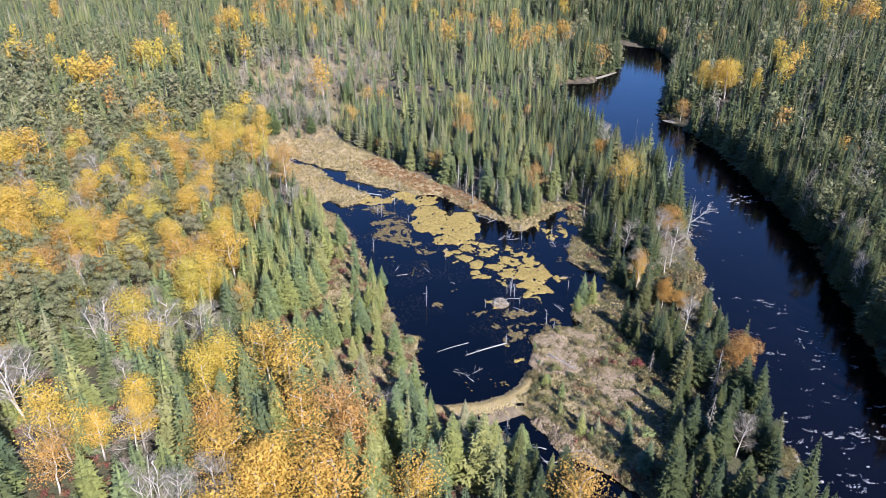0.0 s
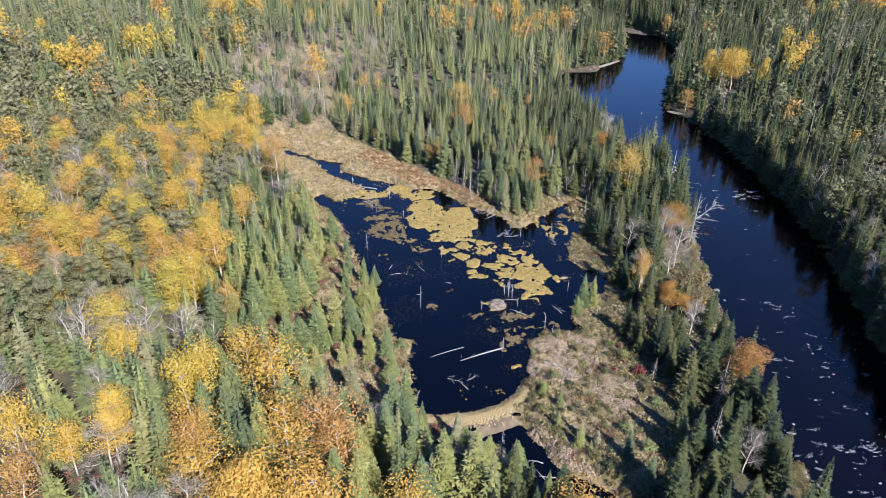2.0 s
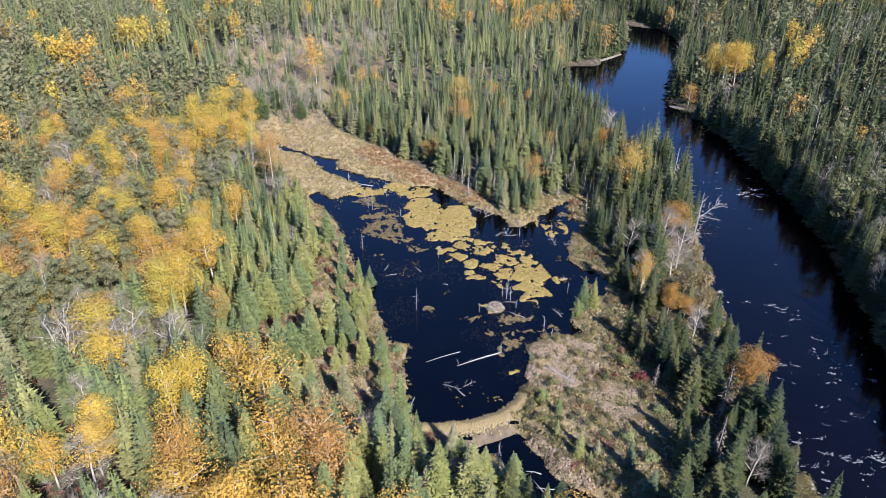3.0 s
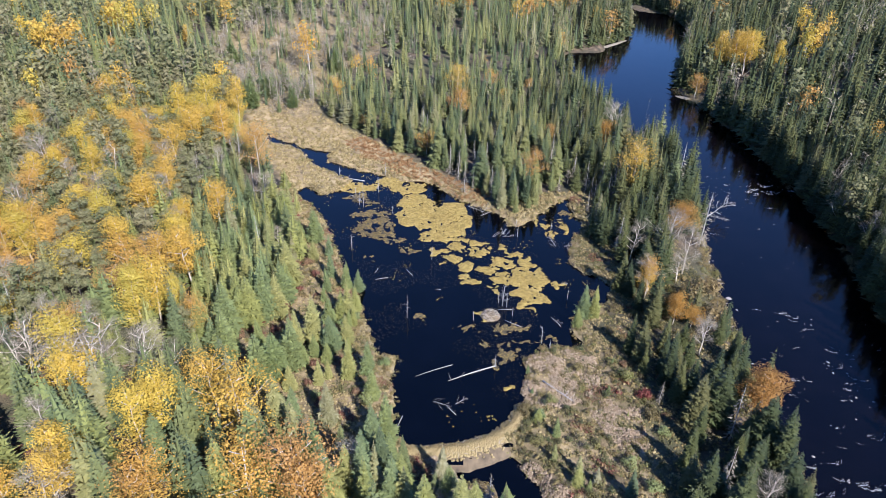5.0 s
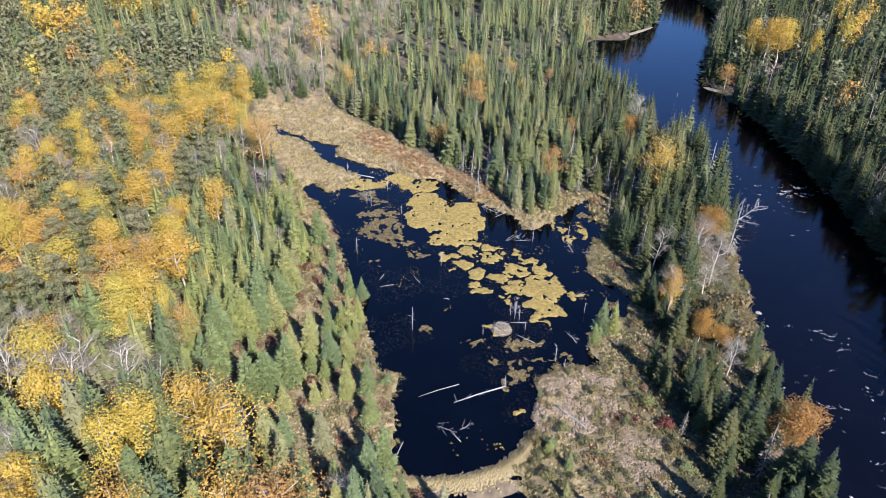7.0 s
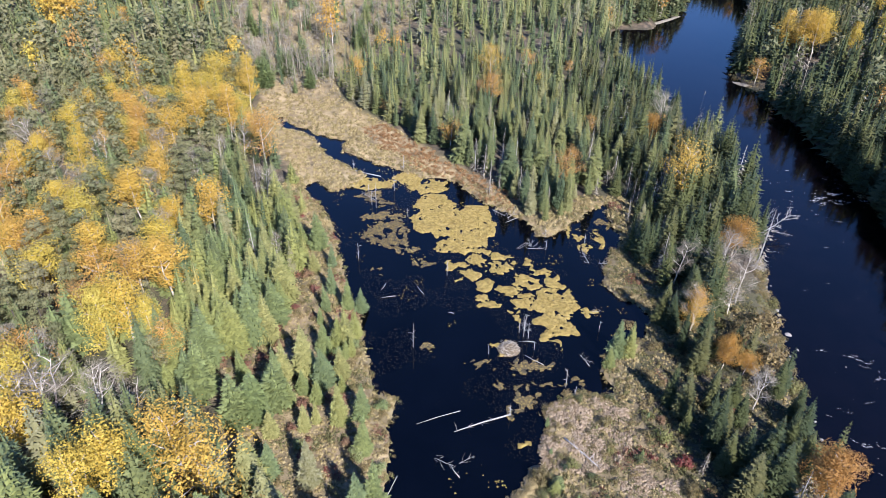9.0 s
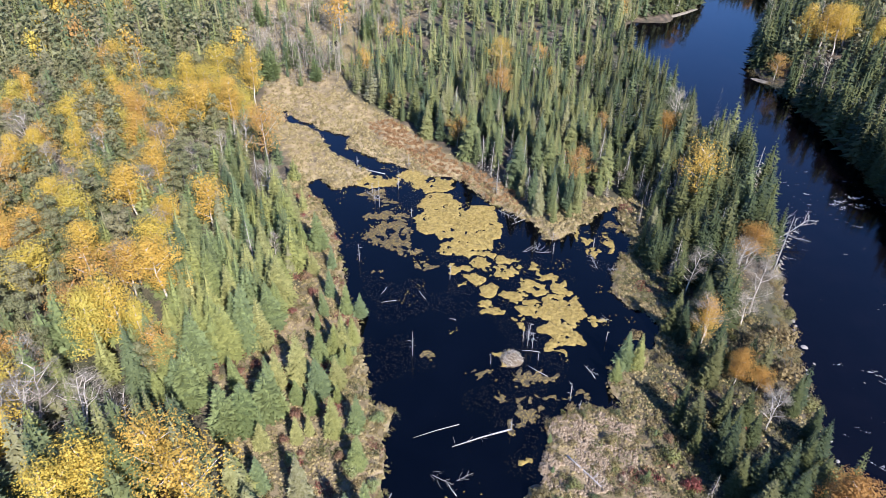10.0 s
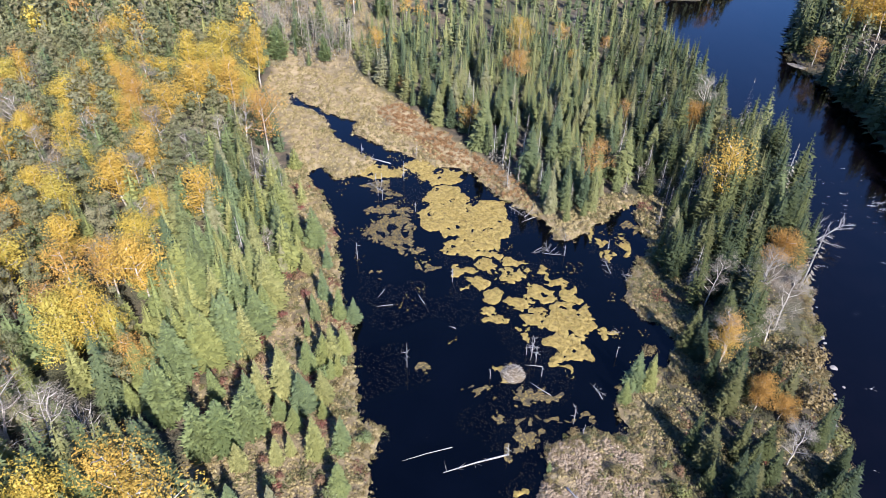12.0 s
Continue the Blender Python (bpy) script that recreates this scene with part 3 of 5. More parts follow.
# ---- trees that stand out: x, y, height of the top ----
HERO = {}
HERO["spruce"] = [(52.4, 109.1, 9), (53.4, 104.8, 8), (60.1, 155.3, 14), (58.5, 175.4, 15), (52.9, 169.5, 15), (36.6, 106.6, 9), (38.1, 104.5, 9), (40.7, 101.4, 9), (42.5, 90.9, 10), (39, 124.8, 10), (44.4, 127.2, 11), (44.1, 163.4, 14), (48.8, 176.2, 16), (23.9, 165.6, 12), (15.5, 168.6, 13), (19.6, 157.7, 11), (33.6, 170.7, 14), (5.1, 180.2, 14), (41.4, 86.7, 9), (40.4, 68.7, 9), (49.8, 78.8, 10), (35.2, 66.6, 9), (31, 71.6, 7), (30, 77.5, 6), (20.8, 83.4, 4), (23.8, 81.5, 4), (25.9, 79.5, 4)]
HERO["spruce"] += [(0.3, 81.2, 8), (5.4, 80.3, 7), (-3.8, 82.1, 8), (-7.9, 82.1, 9), (14.5, 70.4, 7), (17.1, 70.4, 6), (-63.2, 86.3, 14), (-62.3, 98.4, 15), (-23.9, 82.9, 11), (-15.9, 72, 9), (-12.9, 71, 9)]
HERO["fir"] = [(19.4, 101.9, 1.9), (25.9, 101.2, 1.6), (19.4, 96.9, 1.7), (31.2, 97, 2.2), (33.3, 103.8, 2), (21.8, 87.9, 4.3), (23.3, 79.5, 4.5), (19.4, 90.6, 3.6), (33, 91.9, 1.8), (24.7, 78.4, 3)]
HERO["fir"] += [(-9, 99.8, 8.5), (-6.2, 101.4, 7), (-13.5, 98.3, 6), (-12.2, 99.8, 4.6), (-16.5, 102.6, 5.4), (-18.6, 99.7, 5.5), (-12.4, 106.8, 7.8), (-15.8, 109.2, 10.5), (-15.1, 105, 5.5), (-5.1, 95.2, 6.8), (-11.9, 115, 7), (-9.7, 117.5, 6.5), (-15.5, 123.8, 6.2), (-12.1, 124.3, 7), (-10, 124.6, 5), (-10.7, 115.1, 9), (-13.9, 113.6, 6.6), (-22.8, 114.9, 11), (-25, 114.6, 13.5), (-23.6, 142.1, 6.2), (-20.4, 141.8, 9), (-16.9, 136, 6)]
HERO["fir"] += [(-19.7, 134.1, 5.4), (-15.4, 128.4, 7), (-33.8, 108.8, 9.5), (-32.9, 102.2, 8.5), (-27.8, 132.9, 6), (-30.9, 103.2, 10), (-29, 120.9, 12), (-33, 123.9, 13), (-31, 151.4, 13), (-26.9, 145.2, 12), (-35.9, 108.2, 13), (-30.9, 112.4, 12), (-27, 116, 11), (-31.5, 117, 12)]
HERO["spruce"] += [(-34.7, 101.1, 18), (-23.4, 88.9, 15.5), (-17.2, 87.5, 12.5), (-32, 95.6, 9), (-45.6, 96.1, 12), (-20.5, 86, 13), (-14.5, 84.5, 11), (-30, 83, 15)]
# near-strip spruces recast with the darkened needles, so farther ones look hazier
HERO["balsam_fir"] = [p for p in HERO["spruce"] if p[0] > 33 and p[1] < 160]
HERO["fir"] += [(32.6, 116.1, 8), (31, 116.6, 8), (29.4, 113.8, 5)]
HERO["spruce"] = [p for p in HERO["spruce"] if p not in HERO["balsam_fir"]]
HERO["yellow_birch"] = [(-39.0, 120.9, 16.5), (-59.1, 134.1, 16.5), (-52.2, 124.6, 16.5), (-42.7, 107.0, 16.5), (-41.2, 110.2, 16.5), (-57.3, 116.8, 16.5), (-48.6, 95.6, 16.5), (-43.4, 88.4, 16.5), (-32.5, 80.1, 16.5), (-31.0, 84.1, 16.5), (-39.7, 74.5, 16.5), (-39.1, 71.2, 16.5), (-68.9, 176.3, 16.5), (-64.5, 197.2, 16.5), (-58.3, 202.1, 16.5), (-50.7, 202.5, 16.5), (-56.5, 180.6, 16.5), (-86.1, 205.7, 16.5), (-94.3, 175.3, 16.5), (-79.2, 150.0, 16.5), (-76.5, 153.0, 16.5), (-77.9, 168.7, 16.5), (-68.6, 124.2, 16.5)]
HERO["yellow_birch"] += [(-63.7, 122.3, 16.5), (-52.3, 150.9, 16.5), (-68.8, 153.2, 16.5), (-49.4, 182.9, 16.5), (-53.1, 141.5, 16.5), (-73.6, 111.5, 16.5), (-69.5, 107.4, 16.5), (-89.2, 143.5, 16.5), (-93.5, 179.3, 16.5), (-76.1, 151.7, 16.5), (-64.2, 136.0, 16.5), (-72.1, 130.5, 16.5), (-19.5, 62.4, 16.5), (-21.8, 60.6, 16.5)]
HERO["orange_birch"] = [(-25.7, 88.6, 15.5), (-21.4, 85.3, 15.5), (-28.0, 71.3, 15.5), (-17.3, 72.2, 15.5), (-11.9, 74.8, 15.5), (-10.7, 71.4, 15.5), (-39.7, 141.9, 15.5), (-38.1, 170.2, 15.5), (-47.8, 117.0, 15.5), (-44.3, 120.8, 15.5), (-43.9, 69.5, 15.5), (-28.8, 68.3, 15.5), (-25.8, 65.3, 15.5), (-13.7, 60.5, 15.5), (-47.3, 63.6, 15.5), (-11.0, 61.4, 15.5), (-102.1, 244.4, 15.5), (-70.7, 179.4, 15.5)]
HERO["orange_birch"] += [(44.8, 124.6, 8.5), (43.6, 122.8, 7)]
HERO["russet_birch"] = [(46.2, 114.2, 7.5), (52.5, 92.1, 10), (56.5, 144.8, 9.5), (50.1, 191.3, 10), (49, 113, 5.5)]
HERO["yellow_birch"] += [(113.2, 257.5, 19), (116.5, 260, 18), (121, 250.5, 17), (106, 263, 17), (110, 259.5, 18)]
HERO["orange_birch"] += [(93.5, 246, 6.5)]
HERO["bare_birch"] = [(53, 130.7, 11), (48.1, 105.8, 9), (45.6, 74.8, 9), (44.3, 123.8, 8), (50.7, 127.2, 8), (-52.5, 71.4, 14)]
HERO["bare_birch"] += [(-49.5, 67.5, 15), (-39.3, 69.5, 15), (-44.2, 94.4, 15), (-45.3, 91.9, 15), (-38.0, 93.3, 15)]
HERO["dead_spruce"] = [(42.5, 140, 9), (38.5, 95, 5), (42.5, 78.7, 9), (11.4, 164.8, 9), (1, 189.9, 14)]
HERO["larch"] = [(-22.4, 97.9, 11), (-18.1, 101.8, 9.5), (-20.4, 99.2, 10)]

# ---- the woods: one jittered lattice, kind by zone ----
def scatter():
    r = np.random.RandomState(11)
    cells = []
    for step, lo, hi in ((2.7, 0, 150), (2.8, 150, 225), (4.6, 225, 560)):
        xs, ys = np.meshgrid(np.arange(-380, 380, step), np.arange(36, 600, step))
        x = (xs + r.uniform(-0.45, 0.45, xs.shape) * step).ravel()
        y = (ys + r.uniform(-0.45, 0.45, ys.shape) * step).ravel()
        d = np.hypot(x, y - 20)
        ok = (d >= lo) & (d < hi) & (np.abs(x - 0.03 * y) < 0.70 * y + 28) 
        cells.append(np.stack([x[ok], y[ok]], 1))
    xs, ys = np.meshgrid(np.arange(-330, 330, 10.5), np.arange(-150, 300, 10.5))
    x, y = (xs + r.uniform(-3, 3, xs.shape)).ravel(), (ys + r.uniform(-3, 3, ys.shape)).ravel()
    ok = ((y < 34) | (np.abs(x - 0.03 * y) > 0.70 * y + 30)) & (np.abs(x) < 0.5 * np.abs(y) + 200)
    ok &= ~((np.abs(x) < 70) & (y > -45))
    cells.append(np.stack([x[ok], y[ok]], 1))
    xs, ys = np.meshgrid(np.arange(-70, 70, 4.6), np.arange(-45, 36, 4.6))
    cells.append(np.stack([(xs + r.uniform(-1.7, 1.7, xs.shape)).ravel(), (ys + r.uniform(-1.7, 1.7, ys.shape)).ravel()], 1))
    p = np.concatenate(cells)
    x, y = p[:, 0], p[:, 1]
    dp, dr, do = shore(x, y)
    keep = (dp > 3.0) & (dr > np.where(x > 80, 0.9, 2.0)) & (do > 1.5) & ~((dr < 4) & (x > 78) & (y > 236) & (y < 260))
    for z in (MARSH_N, MARSH_B, MARSH_E):
        keep &= signed(x, y, z) > (2.6 if z is MARSH_E else 1.0)
    in_bank, in_grey = inside(x, y, ZONE_BANK), inside(x, y, ZONE_GREY)
    keep &= ~(in_bank & (r.uniform(size=len(x)) < 0.42 + sstep(20, 4, dp) * 0.34))
    keep &= ~((x > 26) & (x < 78) & (y < 150) & (dr < 40) & (r.uniform(size=len(x)) < 0.22))
    keep &= ~((x > 26) & (y < 138) & (dp < np.where((y > 118) & (y < 128), 3.0, 7.5)))
    keep &= ~((inside(x, y, ZONE_ORANGE) | inside(x, y, ZONE_YELLOW)) & (r.uniform(size=len(x)) < np.where(inside(x, y, ZONE_ORANGE), 0.38, 0.22)))
    keep &= ~(in_grey & (r.uniform(size=len(x)) < 0.28))
    keep &= np.hypot((x + 18.4) / 1.5, y - 100.7) > 3.6
    keep &= seg_dist(x, y, [(-22.5, 132), (-20, 126), (-18.8, 118), (-20.5, 111.5), (-26.5, 108.5)], False) > 2.4 + 0.8 * wob(x, y, 0.5, 66)
    keep &= seg_dist(x, y, [(-40, 99), (-32, 100), (-26, 98)], False) > 2.8
    keep &= np.hypot((x + 13.5) / 1.4, y - 97.5) > 2.2
    keep &= signed(x, y, SEDGE_D) > 0.8
    keep &= ~((x > 30) & (x < 36.5) & (y > 104) & (y < 122))
    keep &= ~((x > 51.5) & (x < 66) & (y > 112) & (y < 142))
    keep &= np.hypot(x - 178, (y - 513) * 0.7) > 14
    for rows in HERO.values():
        for hx, hy, _ in rows:
            keep &= np.hypot(x - hx, y - hy) > 1.9
    for kind in ("yellow_birch", "orange_birch"):
        for hx, hy, _ in HERO[kind]:
            keep &= np.hypot(x - hx, (y - hy + 1.0) * 0.8) > 2.9
    for kind in ("bare_birch", "russet_birch"):
        for hx, hy, _ in HERO[kind]:
            keep &= np.hypot(x - hx, (y - hy + 2.5) * 0.6) > 2.6
    extra = []
    for line, lo, hi, off in ((BANK_E, 80, 420, (0.6, 3.2)), (BANK_W, 150, 402, (-3.0, -0.8))):
        for (x0, y0), (x1, y1) in zip(line[:-1], line[1:]):
            if lo < min(y0, y1) and max(y0, y1) < hi:
                for q in range(int(math.hypot(x1 - x0, y1 - y0) / 1.7)):
                    t = r.uniform()
                    extra.append((x0 + (x1 - x0) * t + r.uniform(*off), y0 + (y1 - y0) * t))
    for q in range(430):
        gx, gy = r.uniform(-83, -14), r.uniform(212, 322)
        if inside(np.array([gx]), np.array([gy]), ZONE_GREY)[0]:
            extra.append((gx, gy))
    ex, ey = np.array(extra).T
    x, y, in_bank, in_grey, keep = np.append(x, ex), np.append(y, ey), np.append(in_bank, ex < -1e6), np.append(in_grey, inside(ex, ey, ZONE_GREY)), np.append(keep, ex > -1e6)
    dp, dr, do = shore(x, y)
    keep &= (dr > 0.5) & ~((dr < 4) & (x > 78) & (y > 240) & (y < 258))
    x, y, dp, dr = x[keep], y[keep], dp[keep], dr[keep]
    in_bank, in_grey = in_bank[keep], in_grey[keep]
    in_y, in_o = inside(x, y, ZONE_YELLOW), inside(x, y, ZONE_ORANGE)
    clump, clump2 = wob(x, y, 0.06, 21), wob(x, y, 0.035, 22)
    u, s = r.uniform(size=len(x)), r.uniform(size=len(x))
    left = (x < -50) & ~in_y
    kinds, height = [], []
    for i in range(len(x)):
        k, h = "spruce", 8.0 + 6.0 * s[i]
        if in_bank[i]:
            h = 3.4 + 8.5 * s[i] * min(1.0, 0.3 + dp[i] / 20)
            k = "larch" if u[i] > 0.95 else "fir" if u[i] > 0.08 else "spruce"
        elif in_grey[i]:
            k = "bare_birch" if u[i] < 0.40 else "dead_spruce" if u[i] < 0.68 else "larch" if u[i] < 0.78 else "spruce"
            h = 5 + 6 * s[i]
        elif in_y[i] and not in_o[i]:
            k = "yellow_birch" if u[i] < 0.11 + 0.1 * clump[i] - 0.1 * float(x[i] < -72) else "orange_birch" if u[i] < 0.19 - 0.1 * float(x[i] < -72) else "bare_birch" if u[i] < 0.25 - 0.1 * float(x[i] < -72) else "pine" if u[i] < (0.62 if x[i] < -48 else 0.38) else "fir" if u[i] < 0.78 else "spruce"
            h = 8 + 4.5 * s[i]
        elif in_o[i] and y[i] > 80:
            k = "orange_birch" if u[i] < 0.08 else "bare_birch" if u[i] < 0.18 else "yellow_birch" if u[i] < 0.20 else "fir" if u[i] < 0.5 else "spruce"
            h = 8 + 5 * s[i] + 2.0 * float(x[i] < -12 and y[i] < 92)
        elif in_o[i]:
            k = "orange_birch" if u[i] < 0.05 else "yellow_birch" if u[i] < 0.08 else "bare_birch" if u[i] < 0.17 else "fir" if u[i] < 0.52 else "spruce"
            h = 8 + 6 * s[i] + 2.0 * float(-50 < x[i] < -12 and y[i] > 68)
        elif left[i] and y[i] < 320:
            k = "pine" if u[i] < (0.48 if y[i] < 230 else 0.12) + 0.3 * clump2[i] else "yellow_birch" if u[i] > 0.975 - 0.10 * max(0, clump[i] - 0.25) else "orange_birch" if u[i] > 0.966 - 0.1 * max(0, clump[i] - 0.25) else "dead_spruce" if u[i] > 0.93 else "spruce"
            h = 9 + 6 * s[i]
        elif x[i] > 66 or y[i] > 270:
            warm = 0.006 + 0.05 * max(0, clump2[i] - 0.35)
            h = 9.5 + 7.5 * s[i] if x[i] > 66 else h
            # east of the river the darkened needles stand in for shade
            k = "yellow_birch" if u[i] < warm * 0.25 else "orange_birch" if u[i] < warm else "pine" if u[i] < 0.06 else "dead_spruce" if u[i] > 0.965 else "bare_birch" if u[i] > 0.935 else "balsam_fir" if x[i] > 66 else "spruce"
        elif y[i] > 150:
            edge = float(dp[i] < 14)
            # the shaded east stand gets the darkened needles too
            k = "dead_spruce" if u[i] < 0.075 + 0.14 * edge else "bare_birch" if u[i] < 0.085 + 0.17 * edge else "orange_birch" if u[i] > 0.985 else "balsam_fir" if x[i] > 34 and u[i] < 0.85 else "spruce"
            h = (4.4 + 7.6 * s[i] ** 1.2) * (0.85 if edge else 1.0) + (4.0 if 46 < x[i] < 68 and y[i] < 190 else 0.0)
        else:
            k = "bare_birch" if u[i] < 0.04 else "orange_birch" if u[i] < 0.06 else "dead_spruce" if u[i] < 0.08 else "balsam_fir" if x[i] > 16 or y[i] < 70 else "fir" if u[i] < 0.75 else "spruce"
            h = 5.5 + 6.5 * s[i] + (3.5 if x[i] > 46 and y[i] > 122 else 0.0)
        kinds.append(k)
        height.append(h)
    return x, y, np.array(kinds), np.array(height)


WX, WY, WK, WH = scatter()
CLUMP_YELLOW = [(-93.9, 340), (-101, 353), (-119, 240), (-125, 247), (-113, 237), (-113, 271), (-108, 271), (-102, 271), (-103.5, 168), (-101, 163), (-84.6, 126), (-80, 124), (133, 251), (271, 422), (207, 401), (212, 385)]
CLUMP_ORANGE = [(-126, 339), (-192, 372), (-152, 266), (-46, 377), (-44, 430), (-37, 411), (9.6, 330), (40.6, 319), (42, 357), (32, 357), (57, 344), (65, 351), (13, 404), (23, 413), (184, 438), (194, 443), (202, 429), (218, 362), (223, 355), (223, 450), (241, 430), (-37.5, 260), (-89, 376), (-77, 392), (-66, 401)]
for rows, kind in ((CLUMP_YELLOW, "yellow_birch"), (CLUMP_ORANGE, "orange_birch")):
    for cx, cy in rows:
        for q in range(2):
            WX, WY, WK, WH = np.append(WX, cx + RNG.gauss(0, 2.0)), np.append(WY, cy + RNG.gauss(0, 2.5)), np.append(WK, kind), np.append(WH, RNG.uniform(13, 17))
WZ = land(WX, WY)
NEAR_MAX = {"russet_birch": 20, "spruce": 250, "pine": 70, "yellow_birch": 90, "orange_birch": 80, "bare_birch": 80, "dead_spruce": 60, "larch": 20, "fir": 125, "balsam_fir": 115}
MIDDLE = (4.0, 92.0)

for kind, (near, mid, far, leaf, bark) in KINDS.items():
    label, category = LABELS[kind]
    protos = []
    for i, (wood, crown) in enumerate(near):
        wood_me = tri_mesh(kind + "_trunk", *wood, bark, (), True)
        crown_me = tri_mesh(kind + "_crown", *crown, leaf)
        protos.append((wood_me, crown_me))
    ids = np.where(WK == kind)[0]
    mx, my = (16.0, 138.0) if kind == "spruce" else MIDDLE
    ids = ids[np.argsort(np.hypot(WX[ids] - mx, (WY[ids] - my) * 0.9) + 1000 * (WY[ids] < 36))]
    rows = [(x, y, top - at(x, y)) for x, y, top in HERO.get(kind, [])]
    n_near = max(0, NEAR_MAX[kind] - len(rows))
    rows += [(WX[i], WY[i], WH[i]) for i in ids[:n_near]]
    first = {}
    for q, (x, y, h) in enumerate(rows):
        j = RNG.randrange(len(protos))
        wide = RNG.uniform(0.85, 1.2) * (1.22 if kind in ("yellow_birch", "orange_birch") else 1.32 if kind == "russet_birch" else 1.0) * (1.3 if kind in ("bare_birch",) and q < len(HERO[kind]) else 1.0)
        m = Matrix.LocRotScale((x, y, at(x, y) - 0.05), Euler((RNG.gauss(0, 0.025), RNG.gauss(0, 0.025), RNG.uniform(0, 6.28))), (h * wide, h * wide, h))
        if j not in first:
            ob = tree_thing(kind if kind != "dead_spruce" else "dead_spruce", *protos[j], label, category, group=category + "s round the pond")
            ob.matrix_basis = m
            first[j] = ob
        else:
            o = first[j]
            c = copy_thing(o, m @ Matrix.Diagonal((1 / o.scale[0], 1 / o.scale[1], 1 / o.scale[2], 1)))
    vs, fs, pl, n = [], [], [], 0
    r = np.random.RandomState(len(kind))
    for i in ids[n_near:]:
        d = math.hypot(WX[i], WY[i] - 50)
        shapes = mid if d < 175 and WY[i] > 36 else far
        v, f = shapes[r.randint(len(shapes))]
        a, w = r.uniform(0, 6.283), r.uniform(0.85, 1.2) * WH[i]
        ca, sa = math.cos(a) * w, math.sin(a) * w
        vs.append(np.stack([WX[i] + v[:, 0] * ca - v[:, 1] * sa, WY[i] + v[:, 0] * sa + v[:, 1] * ca, WZ[i] - 0.2 + v[:, 2] * WH[i]], -1))
        fs.append(f + n)
        pl.append(np.full(len(v), r.uniform()))
        n += len(v)
    if vs:
        me = tri_mesh(kind + "_woods", np.concatenate(vs), np.concatenate(fs), leaf, [("plant", np.concatenate(pl))])
        if bark is BIRCH and kind != "bare_birch":
            pole = tube([(0, 0, 0), (0.006, 0.004, 0.4), (0.0, 0.01, 0.8)], [0.011, 0.008, 0.003], 4)
            fork = tube([(0.005, 0.004, 0.35), (0.05, 0.03, 0.5), (0.09, 0.04, 0.72)], [0.005, 0.004, 0.002], 3)
            shape_v, shape_f = join([pole, fork])
            sv = [np.stack([WX[i] + (shape_v[:, 0] * math.cos(i) - shape_v[:, 1] * math.sin(i)) * WH[i], WY[i] + (shape_v[:, 0] * math.sin(i) + shape_v[:, 1] * math.cos(i)) * WH[i], WZ[i] - 0.2 + shape_v[:, 2] * WH[i]], -1) for i in ids[n_near:]]
            sf = [shape_f + q * len(shape_v) for q in range(len(sv))]
            tagged(new("birch_stems", tri_mesh("birch_stems", np.concatenate(sv), np.concatenate(sf), bark)), "white stems of the distant autumn birches", "woodland", kind="stuff")
        tagged(new(kind + "_woods", me), "distant woodland of " + label.replace("tall ", ""), "woodland", kind="stuff")


# ---- marsh and undergrowth: sedge, shrubs ----
def tussock(rng, blades=16):
    """A mop of sedge: some upright blades, the rest arching out and down."""
    v, f = [], []
    for i in range(blades):
        a = i * 2.4 + rng.uniform(-0.4, 0.4)
        ca, sa = math.cos(a), math.sin(a)
        n = len(v)
        if i < 5:
            q, w, tx, h = rng.uniform(0, 0.15), rng.uniform(0.07, 0.12), rng.uniform(0.1, 0.4), rng.uniform(0.6, 0.95)
            v += [(ca * q - sa * w, sa * q + ca * w, 0.1), (ca * q + sa * w, sa * q - ca * w, 0.1), (ca * tx, sa * tx, h)]
        else:
            q, w, tx, h = rng.uniform(0.05, 0.2), rng.uniform(0.11, 0.19), rng.uniform(0.42, 0.72), rng.uniform(0.35, 0.62)
            v += [(ca * q - sa * w, sa * q + ca * w, h), (ca * q + sa * w, sa * q - ca * w, h), (ca * tx, sa * tx, rng.uniform(-0.05, 0.15))]
        f.append((n, n + 1, n + 2))
    return np.array(v), np.array(f)


def stuff(name, x, y, z, size, tall, shapes, mat, label, category, seed):
    r = np.random.RandomState(seed)
    vs, fs, pl, n = [], [], [], 0
    for i in range(len(x)):
        v, f = shapes[r.randint(len(shapes))]
        a = r.uniform(0, 6.283)
        ca, sa = math.cos(a) * size[i], math.sin(a) * size[i]
        vs.append(np.stack([x[i] + v[:, 0] * ca - v[:, 1] * sa, y[i] + v[:, 0] * sa + v[:, 1] * ca, z[i] + v[:, 2] * tall[i]], -1))
        fs.append(f + n)
        pl.append(np.full(len(v), r.uniform()))
        n += len(v)
    me = tri_mesh(name, np.concatenate(vs), np.concatenate(fs), mat, [("plant", np.concatenate(pl))])
    return tagged(new(name, me), label, category, kind="stuff")


def field(lo, hi, n, seed):
    r = np.random.RandomState(seed)
    x, y = r.uniform(lo[0], hi[0], n), r.uniform(lo[1], hi[1], n)
    return r, x, y


